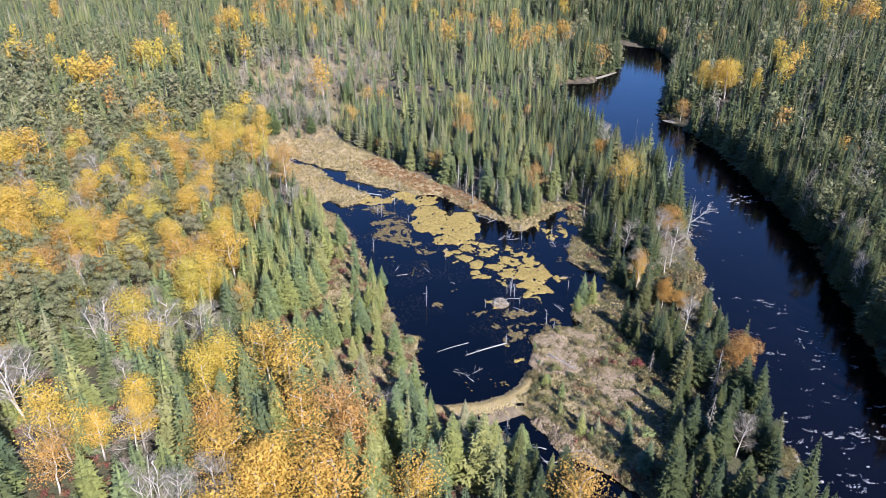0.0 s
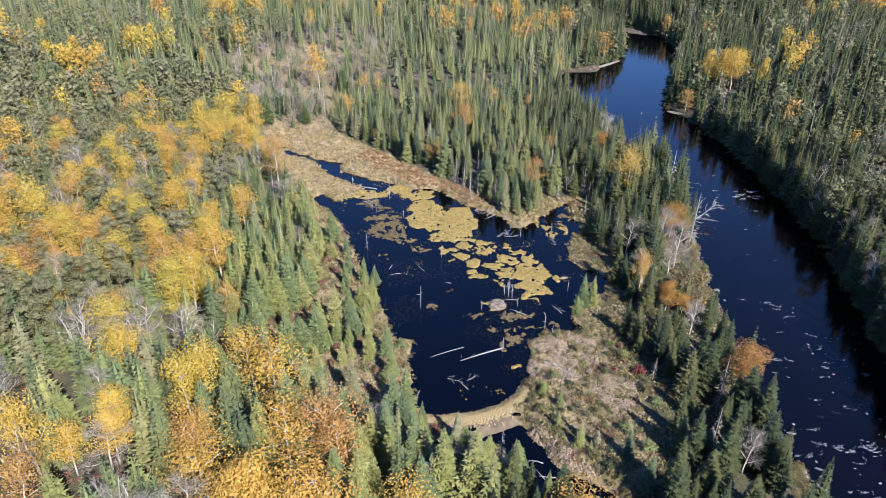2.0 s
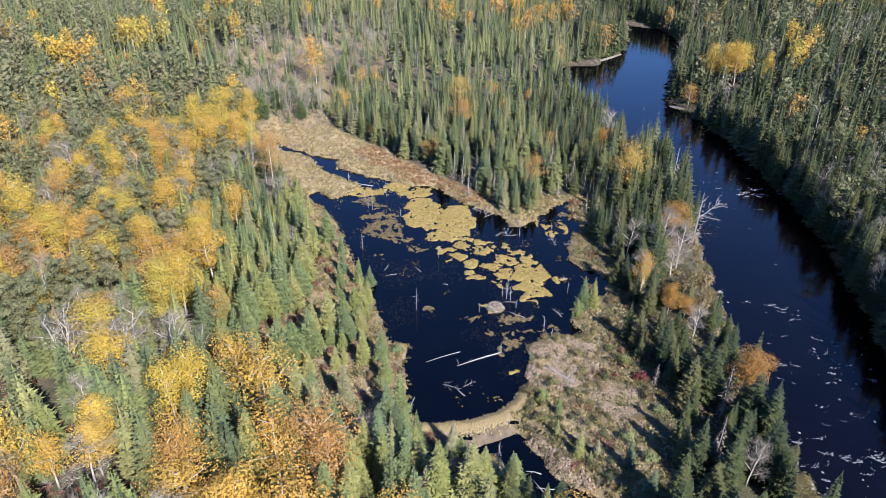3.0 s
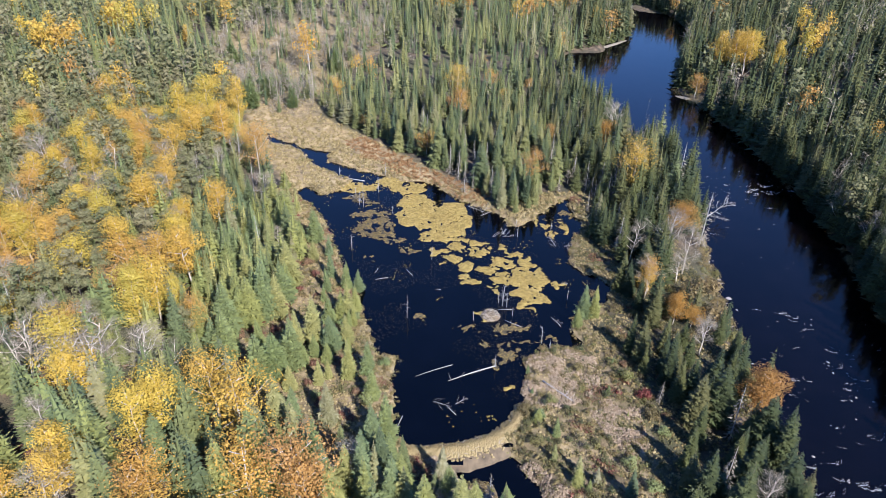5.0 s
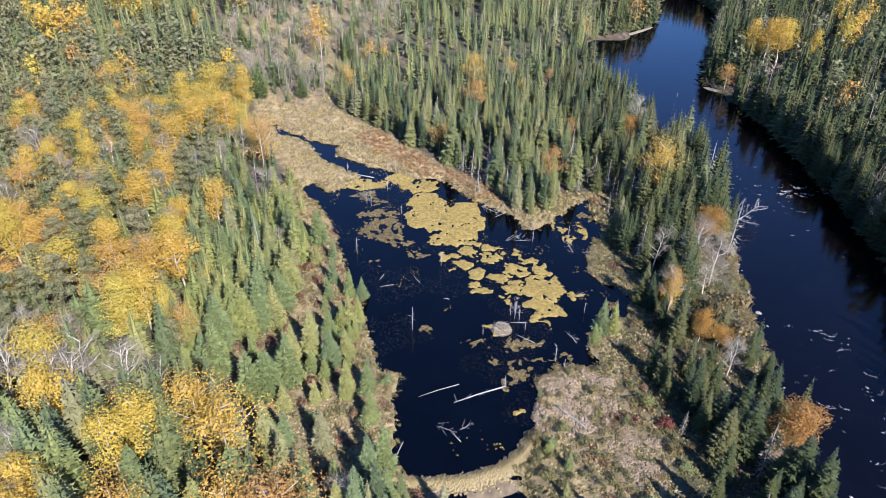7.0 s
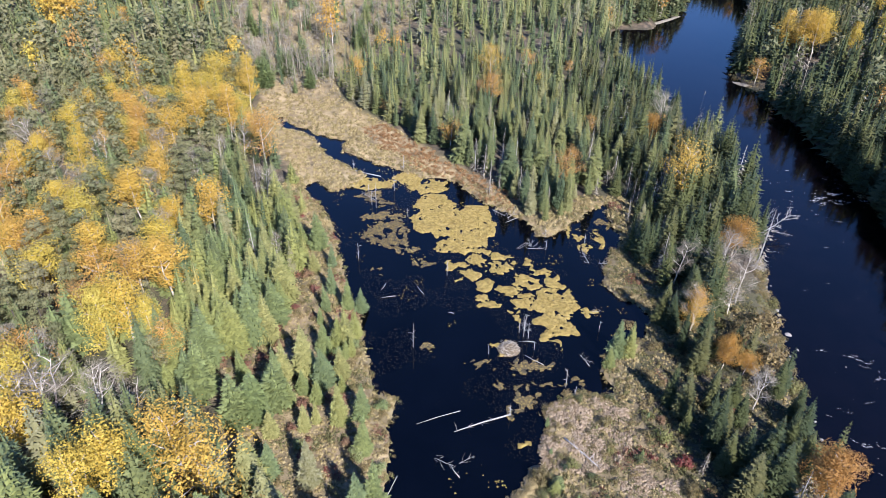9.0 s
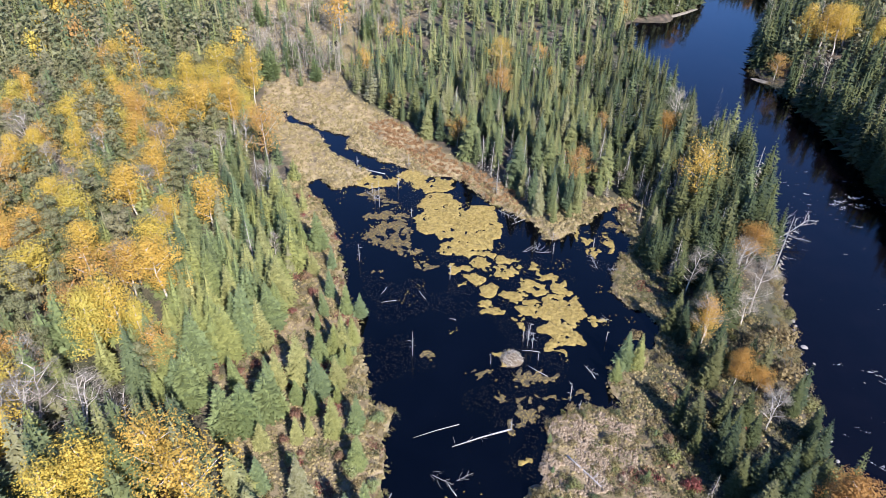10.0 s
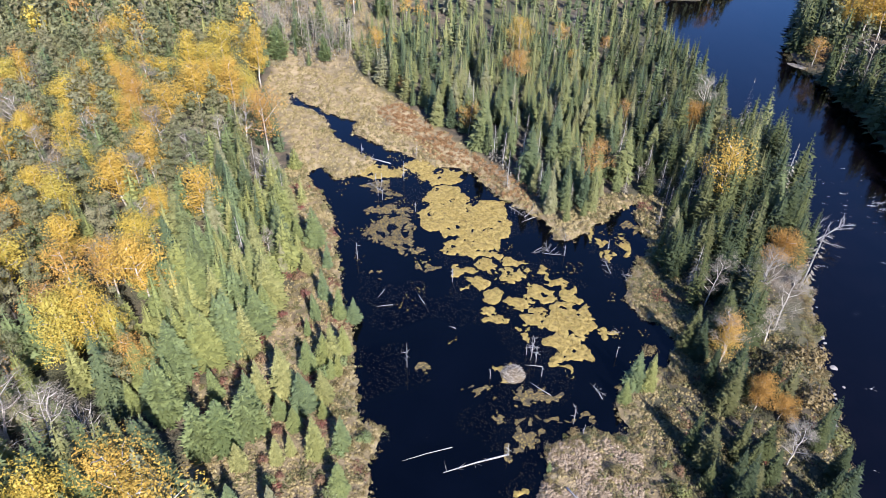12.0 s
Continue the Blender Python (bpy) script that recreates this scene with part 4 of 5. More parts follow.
RUST_BAND = [(-17, 194), (-10.6, 187.5), (-3.3, 180), (2.8, 172.5), (8.3, 167.5), (13, 162)]
TUSSOCKS = [tussock(RNG) for _ in range(6)]
r, x, y = field((-60, 62), (62, 262), 110000, 31)
dp, dr, do = shore(x, y)
marsh = inside(x, y, MARSH_N) | inside(x, y, MARSH_B)
east = inside(x, y, MARSH_E)
dense = inside(x, y, SEDGE_A) | inside(x, y, SEDGE_B) | inside(x, y, SEDGE_C)
rim = (dp < 4.5 + 2 * wob(x, y, 0.3, 33))
u, patch = r.uniform(size=len(x)), wob(x, y, 0.45, 32)
keep = (dp > 0.2) & (do > 0.0) & (dr > 3) & ((marsh & (seg_dist(x, y, RUST_BAND, False) > 3.6) & (u < 0.38 + 0.15 * patch)) | (east & (u < np.where(dense, 0.1 + 0.1 * patch, 0.03 + 0.08 * patch))) | (rim & (u < 0.5 + 0.3 * patch)))
x, y = x[keep], y[keep]
s = np.where(y < 150, r.uniform(0.3, 0.65, len(x)), r.uniform(0.5, 1.05, len(x)))
stuff("marsh_sedge", x, y, land(x, y), s, s * r.uniform(0.5, 0.95, len(x)), TUSSOCKS, GRASS, "straw-coloured dry sedge tussocks round the pond", "marsh grass", 34)

r, x, y = field((2, 66), (37, 109), 43000, 35)
dp, dr, do = shore(x, y)
patch = wob(x, y, 0.9, 36)
keep = (dp > 0.2) & (do > 0.0) & (inside(x, y, SEDGE_A) | inside(x, y, SEDGE_B) | inside(x, y, SEDGE_C) | inside(x, y, SEDGE_D)) & (patch > -0.4)
x, y, patch = x[keep], y[keep], patch[keep]
s = r.uniform(0.28, 0.52, len(x))
stuff("meadow_sedge", x, y, land(x, y) + 0.1 * patch, s, s * r.uniform(0.7, 1.1, len(x)), TUSSOCKS, MEADOW, "pale pinkish-tan flattened dry sedge meadow", "marsh grass", 37)
r, x, y = field((-26, 84), (36, 180), 60000, 38)
dp, dr, do = shore(x, y)
keep = (dp < -0.3) & (wob(x, y, 0.25, 39) + 0.7 * wob(x, y, 0.8, 40) > np.where(y > 138, 0.55, 1.15)) & (r.uniform(size=len(x)) < 0.16)
x, y = x[keep], y[keep]
s = r.uniform(0.12, 0.34, len(x))
stuff("emergent_sedge", x, y, np.full(len(x), -0.02), s, s * 0.7, TUSSOCKS, MAT_TUFT, "thin golden sedge tufts standing out of the pond", "marsh grass", 43)

BUSH = [leaf_cloud(RNG, [(0, 0, 0.45, 0.42), (0.25, 0.1, 0.35, 0.3), (-0.2, 0.2, 0.3, 0.3), (0.05, -0.25, 0.4, 0.3)], 120, 0.075) for _ in range(5)]


def undergrowth(name, zone, n, mat, label, seed, size=(0.6, 1.5), shapes=None):
    r, x, y = field((-80, 48), (102, 300), n, seed)
    k = zone(x, y, r)
    x, y = x[k], y[k]
    s = r.uniform(*size, len(x))
    stuff(name, x, y, land(x, y) - 0.05, s, s * r.uniform(0.7, 1.1, len(x)), shapes or BUSH, mat, label, "shrubs", seed + 1)


ALDER = [leaf_cloud(RNG, [(0, 0, 0.5, 0.4), (0.3, 0.1, 0.38, 0.3), (-0.25, 0.2, 0.35, 0.3), (0.05, -0.3, 0.42, 0.3)], 230, 0.045, 0.9, 0.4) for _ in range(5)]
TWIG_BUSH = [twig_cloud(RNG, [(0, 0, 0.12, 0.3), (0.25, 0.1, 0.1, 0.25), (-0.2, 0.2, 0.1, 0.25)], 46, 0.7, 0.018) for _ in range(5)]
CARPET = [leaf_cloud(RNG, [(0, 0, 0.28, 0.5), (0.3, 0.2, 0.22, 0.35), (-0.3, 0.1, 0.2, 0.35)], 26, 0.14, 0.6) for _ in range(6)]


def carpet(name, pick, mat, label, seed, size=(0.55, 1.15), shapes=None):
    """Low growth that covers the open ground on both shores, patch by patch."""
    r, x, y = field((-40, 66), (56, 166), 46000, seed)
    dp, dr, do = shore(x, y)
    west = inside(x, y, ZONE_BANK) | ((x < 4) & (dp < 14) & (y > 80))
    east = (inside(x, y, MARSH_E) & ~inside(x, y, SEDGE_A) & ~inside(x, y, SEDGE_B)) | ((x > 24) & (dp < 30))
    a, q = wob(x, y, 0.6, 141), wob(x, y, 0.8, 142)
    k = (dp > 0.7) & (dr > 2) & (do > 0.3) & pick(west, east, a, q, r.uniform(size=len(x)))
    x, y = x[k], y[k]
    s = r.uniform(*size, len(x))
    stuff(name, x, y, land(x, y) - 0.04, s, s * r.uniform(0.55, 1.0, len(x)), shapes or CARPET, mat, label, "shrubs", seed + 1)


def on_land(x, y):
    dp, dr, do = shore(x, y)
    return dp, dr, (dp > 0.9) & (dr > 1.5) & (do > 0.4)


def red_zone(x, y, r):
    dp, dr, ok = on_land(x, y)
    return ok & (inside(x, y, ZONE_BANK) | (inside(x, y, ZONE_ORANGE))) & (wob(x, y, 0.22, 41) > -0.25) & (r.uniform(size=len(x)) < 0.6)


def tan_zone(x, y, r):
    dp, dr, ok = on_land(x, y)
    z = (inside(x, y, ZONE_BANK) | ((x > 26) & (x < 62) & (y < 150)) | ((x > 80) & (dr < 6) & (y < 265)) | ((dp < 9) & (y < 150)))
    return ok & z & (wob(x, y, 0.2, 42) > -0.3) & (r.uniform(size=len(x)) < 0.4)


def rust_zone(x, y, r):
    dp, dr, ok = on_land(x, y)
    return ok & (seg_dist(x, y, RUST_BAND, False) < 4.2 + 1.2 * wob(x, y, 0.4, 45))


undergrowth("red_undergrowth", lambda x, y, r: red_zone(x, y, r) & inside(x, y, ZONE_ORANGE), 30000, SHRUB_RED, "dark red and brown low shrubs under the trees", 51)
carpet("brown_heath", lambda w, e, a, q, u: (w & (a > 0.62) & (u < 0.9)) | (e & (a > 0.75) & (u < 0.5)), SHRUB_RED, "brown and dark red leatherleaf carpet on the shore", 201)
carpet("olive_heath", lambda w, e, a, q, u: (w & (a <= 0.6) & (q < -0.2) & (u < 0.5)) | (e & (u < 0.30)), SHRUB_OLIVE, "olive-green low shrubs and sedge on boggy ground", 211)
carpet("dry_grass", lambda w, e, a, q, u: (w & (a <= 0.7) & (q >= -0.6) & (u < 0.95)) | (e & (q > -0.5) & (u < 0.6)), GRASS, "pale dry grass between the low shrubs", 221, (0.3, 0.62), TUSSOCKS)
undergrowth("tan_undergrowth", tan_zone, 30000, SHRUB_TAN, "olive and tan low shrubs along the shore", 61)
def rim_zone(x, y, r):
    dp, dr, do = shore(x, y)
    return (dp > 0.0) & (dp < 2.6) & (do > 0.2) & (y < 200) & (r.uniform(size=len(x)) < 0.62)


undergrowth("shore_shrubs", rim_zone, 60000, SHRUB_TAN, "tan and olive shrubs overhanging the water's edge", 91, (0.45, 1.05))
undergrowth("shore_twigs", rim_zone, 30000, SHRUB_GREY, "grey-brown leafless shrubs at the water's edge", 93, (0.45, 1.0), TWIG_BUSH)


def grey_zone(x, y, r):
    dp, dr, ok = on_land(x, y)
    return ok & (inside(x, y, ZONE_GREY) | (signed(x, y, MARSH_B) < 5)) & (r.uniform(size=len(x)) < 0.8)


undergrowth("grey_undergrowth", grey_zone, 26000, SHRUB_GREY, "grey-brown leafless shrubs in the boggy clearing", 77, (0.8, 1.7), TWIG_BUSH)
undergrowth("bog_sedge", grey_zone, 40000, GRASS, "tan dry sedge in the boggy clearing", 79, (0.5, 1.0), TUSSOCKS)
def alder_zone(x, y, r):
    dp, dr, do = shore(x, y)
    return (dr > 0.1) & (dr < np.where(x > 74, 0.9, 3.0)) & (y > 62) & (r.uniform(size=len(x)) < 0.75)


undergrowth("bank_alders", alder_zone, 48000, SHRUB_TAN, "olive alder shrubs crowding the river banks", 87, (1.0, 2.3), ALDER)
undergrowth("rust_undergrowth", rust_zone, 90000, SHRUB_RUST, "rust-brown low shrubs along the marsh edge", 71, (0.5, 1.1))

# single bushes
bush_stem = tri_mesh("bush_stem", *join([tube([(0, 0, -0.1), (math.cos(a) * 0.12, math.sin(a) * 0.12, 0.4), (math.cos(a) * 0.3, math.sin(a) * 0.3, 0.8)], [0.03, 0.02, 0.006], 4) for a in (0.3, 1.7, 2.9, 4.1, 5.3)]), BARK)


def bush(name, mat, label, rows, count=380):
    cloud = leaf_cloud(RNG, [(0, 0, 0.55, 0.42), (0.3, 0.1, 0.45, 0.3), (-0.25, 0.25, 0.4, 0.32), (0.05, -0.3, 0.5, 0.3)], count * 2, 0.05)
    me, ob = tri_mesh(name + "_leaves", *cloud, mat), None
    for x, y, s in rows:
        m = Matrix.LocRotScale((x, y, at(x, y)), Euler((0, 0, RNG.uniform(0, 6.28))), (s, s, s * 0.9))
        if ob is None:
            ob = new(name)
            part("stems", bush_stem, ob)
            part("leaves", me, ob)
            tagged(ob, label, "shrub", "bushes round the pond")
            ob.matrix_basis = m
            size0 = s
        else:
            copy_thing(ob, m @ Matrix.Diagonal((1 / size0, 1 / size0, 1 / (size0 * 0.9), 1)))


bush("red_bush", SHRUB_RED, "dark red autumn shrub among dry grass", [(36.5, 96, 2.2), (-26.6, 111.6, 2), (-28.6, 109.5, 2.3), (-22.6, 110.7, 1.8), (-20.6, 113.8, 1.7), (-17.6, 108.7, 1.5), (-22.6, 116.9, 1.9), (-14.6, 102.5, 1.6), (35, 103.3, 1.4), (-31.6, 114.6, 1.8), (-7.6, 96.4, 1.4), (-18.5, 128.4, 1.8), (-20.5, 132.6, 2), (-27.8, 108.2, 1.7), (-26.4, 110.2, 1.5), (-25.2, 112.8, 1.3), (-23.6, 114.6, 1.4), (-22, 118.6, 1.3), (-20.6, 123.4, 1.3), (-24.4, 109.4, 1.2), (-15.2, 98.2, 1.3), (-12.6, 96.4, 1.1), (-17.5, 97, 1.2)])
bush("olive_bush", SHRUB_TAN, "olive-green leafy shrub by the water", [(17.8, 92.6, 2.6), (22, 94.7, 1.8), (34.5, 100.1, 2.6), (36.4, 91.8, 2.2), (39.8, 107.6, 2.4), (33.9, 124.4, 2.6), (36.9, 118.1, 2.2), (18.8, 86.4, 2.2), (27.2, 102.1, 1.7), (51.7, 121.6, 4.5), (54.7, 116.3, 4.8), (55.9, 123.8, 4.5), (56.7, 112.1, 3.6), (54.3, 99.3, 3.6), (55.1, 87.8, 3.9), (50.9, 82.7, 3.9), (34.7, 111.7, 2.0)])
bush("green_bush", LARCH, "pale green young larch bush on the shore", [(-13.6, 95.3, 1.8), (-6.5, 100.6, 2.2), (-5.6, 94.4, 2.4), (-3.5, 102.7, 2), (-9.5, 115.1, 1.8), (-2.5, 92.4, 1.8), (19.9, 91.6, 1.8), (31.1, 82.5, 2.2), (33.2, 78.6, 2.2), (-16.6, 103.5, 1.7), (37.4, 88.6, 1.8), (-11.5, 112.9, 2)])

shrub_r = np.random.RandomState(64)
sx, sy = shrub_r.uniform(13, 37, 260), shrub_r.uniform(68, 108, 260)
dp, dr, do = shore(sx, sy)
ok = inside(sx, sy, MARSH_E) & (signed(sx, sy, SEDGE_A) > -0.3) & (signed(sx, sy, SEDGE_B) > -0.3) & (signed(sx, sy, SEDGE_C) > 0) & (dp > 1) & (do > 0.8)
spots = [(float(p), float(q), float(s)) for p, q, s in zip(sx[ok], sy[ok], shrub_r.uniform(0.7, 1.7, ok.sum()))]
bush("bog_bush", SHRUB_OLIVE, "dark olive bog shrub between the sedge patches", spots[::2][:42], 130)
bush("young_balsam_bush", SHADED_FIR, "low dark green young fir bush on the marsh", spots[1::2][:26], 170)

# ---- floating moss mats ----
MATS = [(0, 160.6, 4.5, 3.5), (1.6, 153.7, 5.7, 5.4), (7.2, 152.5, 5.3, 7.4), (5.7, 145.2, 4.7, 2.2), (9.2, 155.3, 3.1, 5.2), (-1.9, 167.6, 4.2, 2.8), (5.2, 138.8, 2.2, 1.2), (8.2, 136.2, 1.7, 1.2), (10.4, 133.2, 1.6, 1.5), (10.5, 128.2, 2, 1.5), (9, 140.8, 1.7, 1.5), (13.4, 142.1, 1.9, 1.4), (13.4, 138.4, 2, 1.6), (10.7, 143.9, 1.3, 1),
        (18.4, 140.6, 1.3, 1.2), (20.7, 138, 1.4, 1), (18, 135.2, 2.2, 1.6), (14.8, 132.1, 2.1, 1.5), (17.8, 130.7, 0.9, 0.8)]
MATS += [(22.5, 135.4, 1.4, 1.9), (21.1, 131.9, 1.9, 1.5), (22.4, 128.6, 3.8, 3), (21.8, 124.2, 2.5, 3.3), (25.4, 130.5, 0.9, 2.6), (27.8, 127.2, 1.1, 0.9), (20.3, 120.4, 0.9, 1.4), (24.1, 121.9, 1.6, 1.5), (22.1, 118.9, 0.7, 0.6), (17.2, 128.6, 1.7, 0.9), (15.6, 124.8, 0.8, 1.5), (-6.6, 171.6, 2.6, 3.2), (-17.2, 168.6, 3.2, 2.4), (-12.6, 168.2, 3.4, 2.2)]
MATS += [(33, 149.1, 0.7, 1.9), (32.5, 152.3, 0.7, 0.7), (27.4, 151.9, 0.4, 1.4), (28.5, 149.7, 0.4, 0.5), (30, 146.2, 0.5, 1.2), (28.2, 146.4, 0.5, 1), (13.2, 117.2, 1.3, 1.1), (16.4, 98.5, 0.5, 0.6)]
# browner mats that have half sunk
SUNK = [(-8.8, 148.6, 4.2, 4.5), (-4.8, 143.7, 3.1, 1.8), (-0.6, 139.4, 1.7, 1.4), (-9.9, 154.8, 4, 2.2), (-13.8, 162.7, 2.7, 1.8), (34.2, 156, 1.2, 1.6), (-10.6, 160.2, 2.2, 1.2)]
SUNK += [(16.8, 106.7, 1.6, 1.6), (19.6, 109.8, 2.0, 0.7), (14.8, 104.0, 0.6, 1.2), (18.5, 113.7, 2.3, 1.0), (23.7, 110.5, 1.5, 0.5), (15.8, 108.5, 0.9, 0.8), (12.6, 109.5, 1.0, 0.5), (10.1, 113.6, 1.7, 0.8), (-9.3, 135.9, 1.0, 0.8), (1.6, 116.0, 1.1, 0.5), (16.2, 113.4, 1.6, 1.4)]


def clusters(rows):
    left, out = list(rows), []
    while left:
        c = [left.pop()]
        grown = True
        while grown:
            grown = False
            for m in list(left):
                if any(math.hypot((m[0] - o[0]) / (m[2] + o[2]), (m[1] - o[1]) / (m[3] + o[3])) < 0.8 for o in c):
                    c.append(m)
                    left.remove(m)
                    grown = True
        out.append(c)
    return out


for n_mat, group in enumerate(clusters(MATS) + clusters(SUNK)):
    sunk = group[0] in SUNK
    x0, x1 = min(m[0] - m[2] for m in group) - 1.2, max(m[0] + m[2] for m in group) + 1.2
    y0, y1 = min(m[1] - m[3] for m in group) - 1.2, max(m[1] + m[3] for m in group) + 1.2
    gx, gy = np.meshgrid(np.arange(x0, x1, 0.22), np.arange(y0, y1, 0.22))
    wx, wy = gx + 0.75 * wob(gx, gy, 0.9, 181) + 0.3 * wob(gx, gy, 2.6, 182), gy + 1.0 * wob(gx, gy, 0.9, 183) + 0.45 * wob(gx, gy, 2.6, 184)
    fl = np.max([(1 - np.hypot((wx - m[0]) / m[2], (wy - m[1]) / m[3])) * min(m[2], m[3]) for m in group], 0) + 0.1
    fl = fl + 0.22 * wob(gx, gy, 2.6, 81) + 0.2 * wob(gx, gy, 5.5, 82)
    pits = wob(gx, gy, 1.3, 83) + 0.6 * wob(gx, gy, 3.4, 84)
    fl = np.where(pits > (0.3 if sunk else 1.12), np.minimum(fl, 0.5 * (0.3 if sunk else 1.12) - 0.5 * pits), fl)
    gz = (0.07 if sunk else 0.15) * np.tanh(fl * 2.2) + 0.05 * np.clip(fl, 0, 1) * wob(gx, gy, 4.5, 85) - 0.01
    ny, nx = gx.shape
    i = np.arange(ny * nx).reshape(ny, nx)
    q = np.stack([i[:-1, :-1], i[:-1, 1:], i[1:, 1:], i[1:, :-1]], -1).reshape(-1, 4)
    q = q[(gz.ravel()[q] > -0.01).any(1)]
    if not len(q):
        continue
    used, inv = np.unique(q, return_inverse=True)
    co = np.stack([gx, gy, gz], -1).reshape(-1, 3)[used]
    mat_ob = new("floating_mat", tri_mesh("floating_mat", co, inv.reshape(-1, 4), SUNK_MAT if sunk else MAT_GROUND, (), True))
    tagged(mat_ob, "half-sunk brown sedge mat on dark water" if sunk else "golden floating moss and sedge mat on dark water", "moss mat", "floating mats in the pond")
    good = np.where(fl.ravel() > 0.02)[0]
    rr = np.random.RandomState(90 + n_mat)
    good = rr.choice(good, min(len(good), int(len(good) * (0.36 if sunk else 0.42)) + 3), replace=False)
    vs, fs, pl, k = [], [], [], 0
    shade = (0.15 if sunk else 0.55) + 0.34 * wob(gx, gy, 0.7, 87) + 0.2 * wob(gx, gy, 2.6, 88)
    for g in good:
        v, f = TUSSOCKS[rr.randint(6)]
        v, f = v[:30], f[:10]
        a, s = rr.uniform(0, 6.283), rr.uniform(0.2, 0.42)
        ca, sa = math.cos(a) * s, math.sin(a) * s
        vs.append(np.stack([gx.ravel()[g] + v[:, 0] * ca - v[:, 1] * sa, gy.ravel()[g] + v[:, 0] * sa + v[:, 1] * ca, gz.ravel()[g] + v[:, 2] * s * 0.5], -1))
        fs.append(f + k)
        pl.append(np.full(len(v), min(0.98, max(0.02, shade.ravel()[g] + rr.uniform(-0.12, 0.12)))))
        k += len(v)
    part("sedge", tri_mesh("mat_sedge", np.concatenate(vs), np.concatenate(fs), SUNK_TUFT if sunk else MAT_TUFT, [("plant", np.concatenate(pl))]), mat_ob)["kind"] = "stuff"

# drowned weed and leaves just at the surface
r, x, y = field((-26, 84), (34, 166), 110000, 95)
dp, dr, do = shore(x, y)
w = wob(x, y, 0.28, 96) + 0.6 * wob(x, y, 0.9, 97)
near_mat = np.max([1 - ((x - m[0]) / (m[2] + 2.5)) ** 2 - ((y - m[1]) / (m[3] + 2.5)) ** 2 for m in MATS + [(12.6, 108.2, 6, 5), (2.9, 132.1, 9, 7), (-0.3, 115.2, 4, 3)]], 0)
k = (dp < -0.4) & (w + 0.5 * np.clip(near_mat, -1, 1) > 0.30) & (r.uniform(size=len(x)) < 0.5)
x, y = x[k], y[k]
PAD = []
for q in range(4):
    a = np.sort(np.random.RandomState(q).uniform(0, 6.283, 6))
    v = np.stack([np.cos(a), np.sin(a) * 0.6, np.zeros(6)], -1)
    PAD.append((v, np.array([(0, 1, 2), (0, 2, 3), (0, 3, 4), (0, 4, 5)])))
stuff("pond_weed", x, y, np.full(len(x), 0.012), r.uniform(0.03, 0.10, len(x)), np.ones(len(x)), PAD, WEED, "dull brown drowned weed floating at the surface", "pond weed", 98)


# ---- dead wood in the pond ----
def snag(x, y, h, seed, lean=0.04, stubs=5):
    rng = random.Random(seed)
    e = new("dead_snag")
    lx, ly = rng.uniform(-lean, lean), rng.uniform(-lean, lean)
    part("trunk", tri_mesh("snag_trunk", *tube([(0, 0, -0.9), (lx * h * 0.5, ly * h * 0.5, h * 0.5), (lx * h, ly * h, h)], [0.062, 0.045, 0.016], 6), DEADWOOD, (), True), e)
    for k in range(stubs):
        u, a, ln = rng.uniform(0.25, 0.95), rng.uniform(0, 6.283), rng.uniform(0.35, 0.9) * (h / 4.5)
        p = Vector((lx * h * u, ly * h * u, h * u))
        d = Vector((math.cos(a), math.sin(a), rng.uniform(-0.3, 0.5)))
        part("branch", tri_mesh("snag_branch", *tube([p, p + d * ln * 0.6, p + d * ln + Vector((0, 0, -0.1 * ln))], [0.04, 0.03, 0.012], 4), DEADWOOD), e)
    e.matrix_basis = Matrix.Translation((x, y, 0))
    return tagged(e, "bleached dead tree stem standing in the pond", "dead tree", "snags in the pond")


for q, (x, y, h) in enumerate([(-0.5, 116.4, 4.8), (-12.7, 139.5, 3.5), (16.8, 120.2, 4.6), (16.2, 121.1, 2), (17.6, 119.9, 3.2), (22.6, 109.5, 3.5), (29.1, 122.4, 2.1), (3.8, 135.8, 3.2), (18.4, 117.2, 1.8), (11.3, 115.8, 2), (-12, 158.2, 6), (-13.1, 159.4, 3.5), (22.1, 145.4, 2.4), (29.7, 148.1, 2.3), (14.3, 103.4, 2.6), (-9.1, 165.7, 4.5), (-14.2, 163.3, 2.6), (-8, 174.8, 4), (23.7, 107.8, 2.2), (-5.1, 155.1, 2), (-19.3, 173.8, 3)]):
    snag(x, y, h, 300 + q, 0.05, 3 if h < 2.3 else 7)


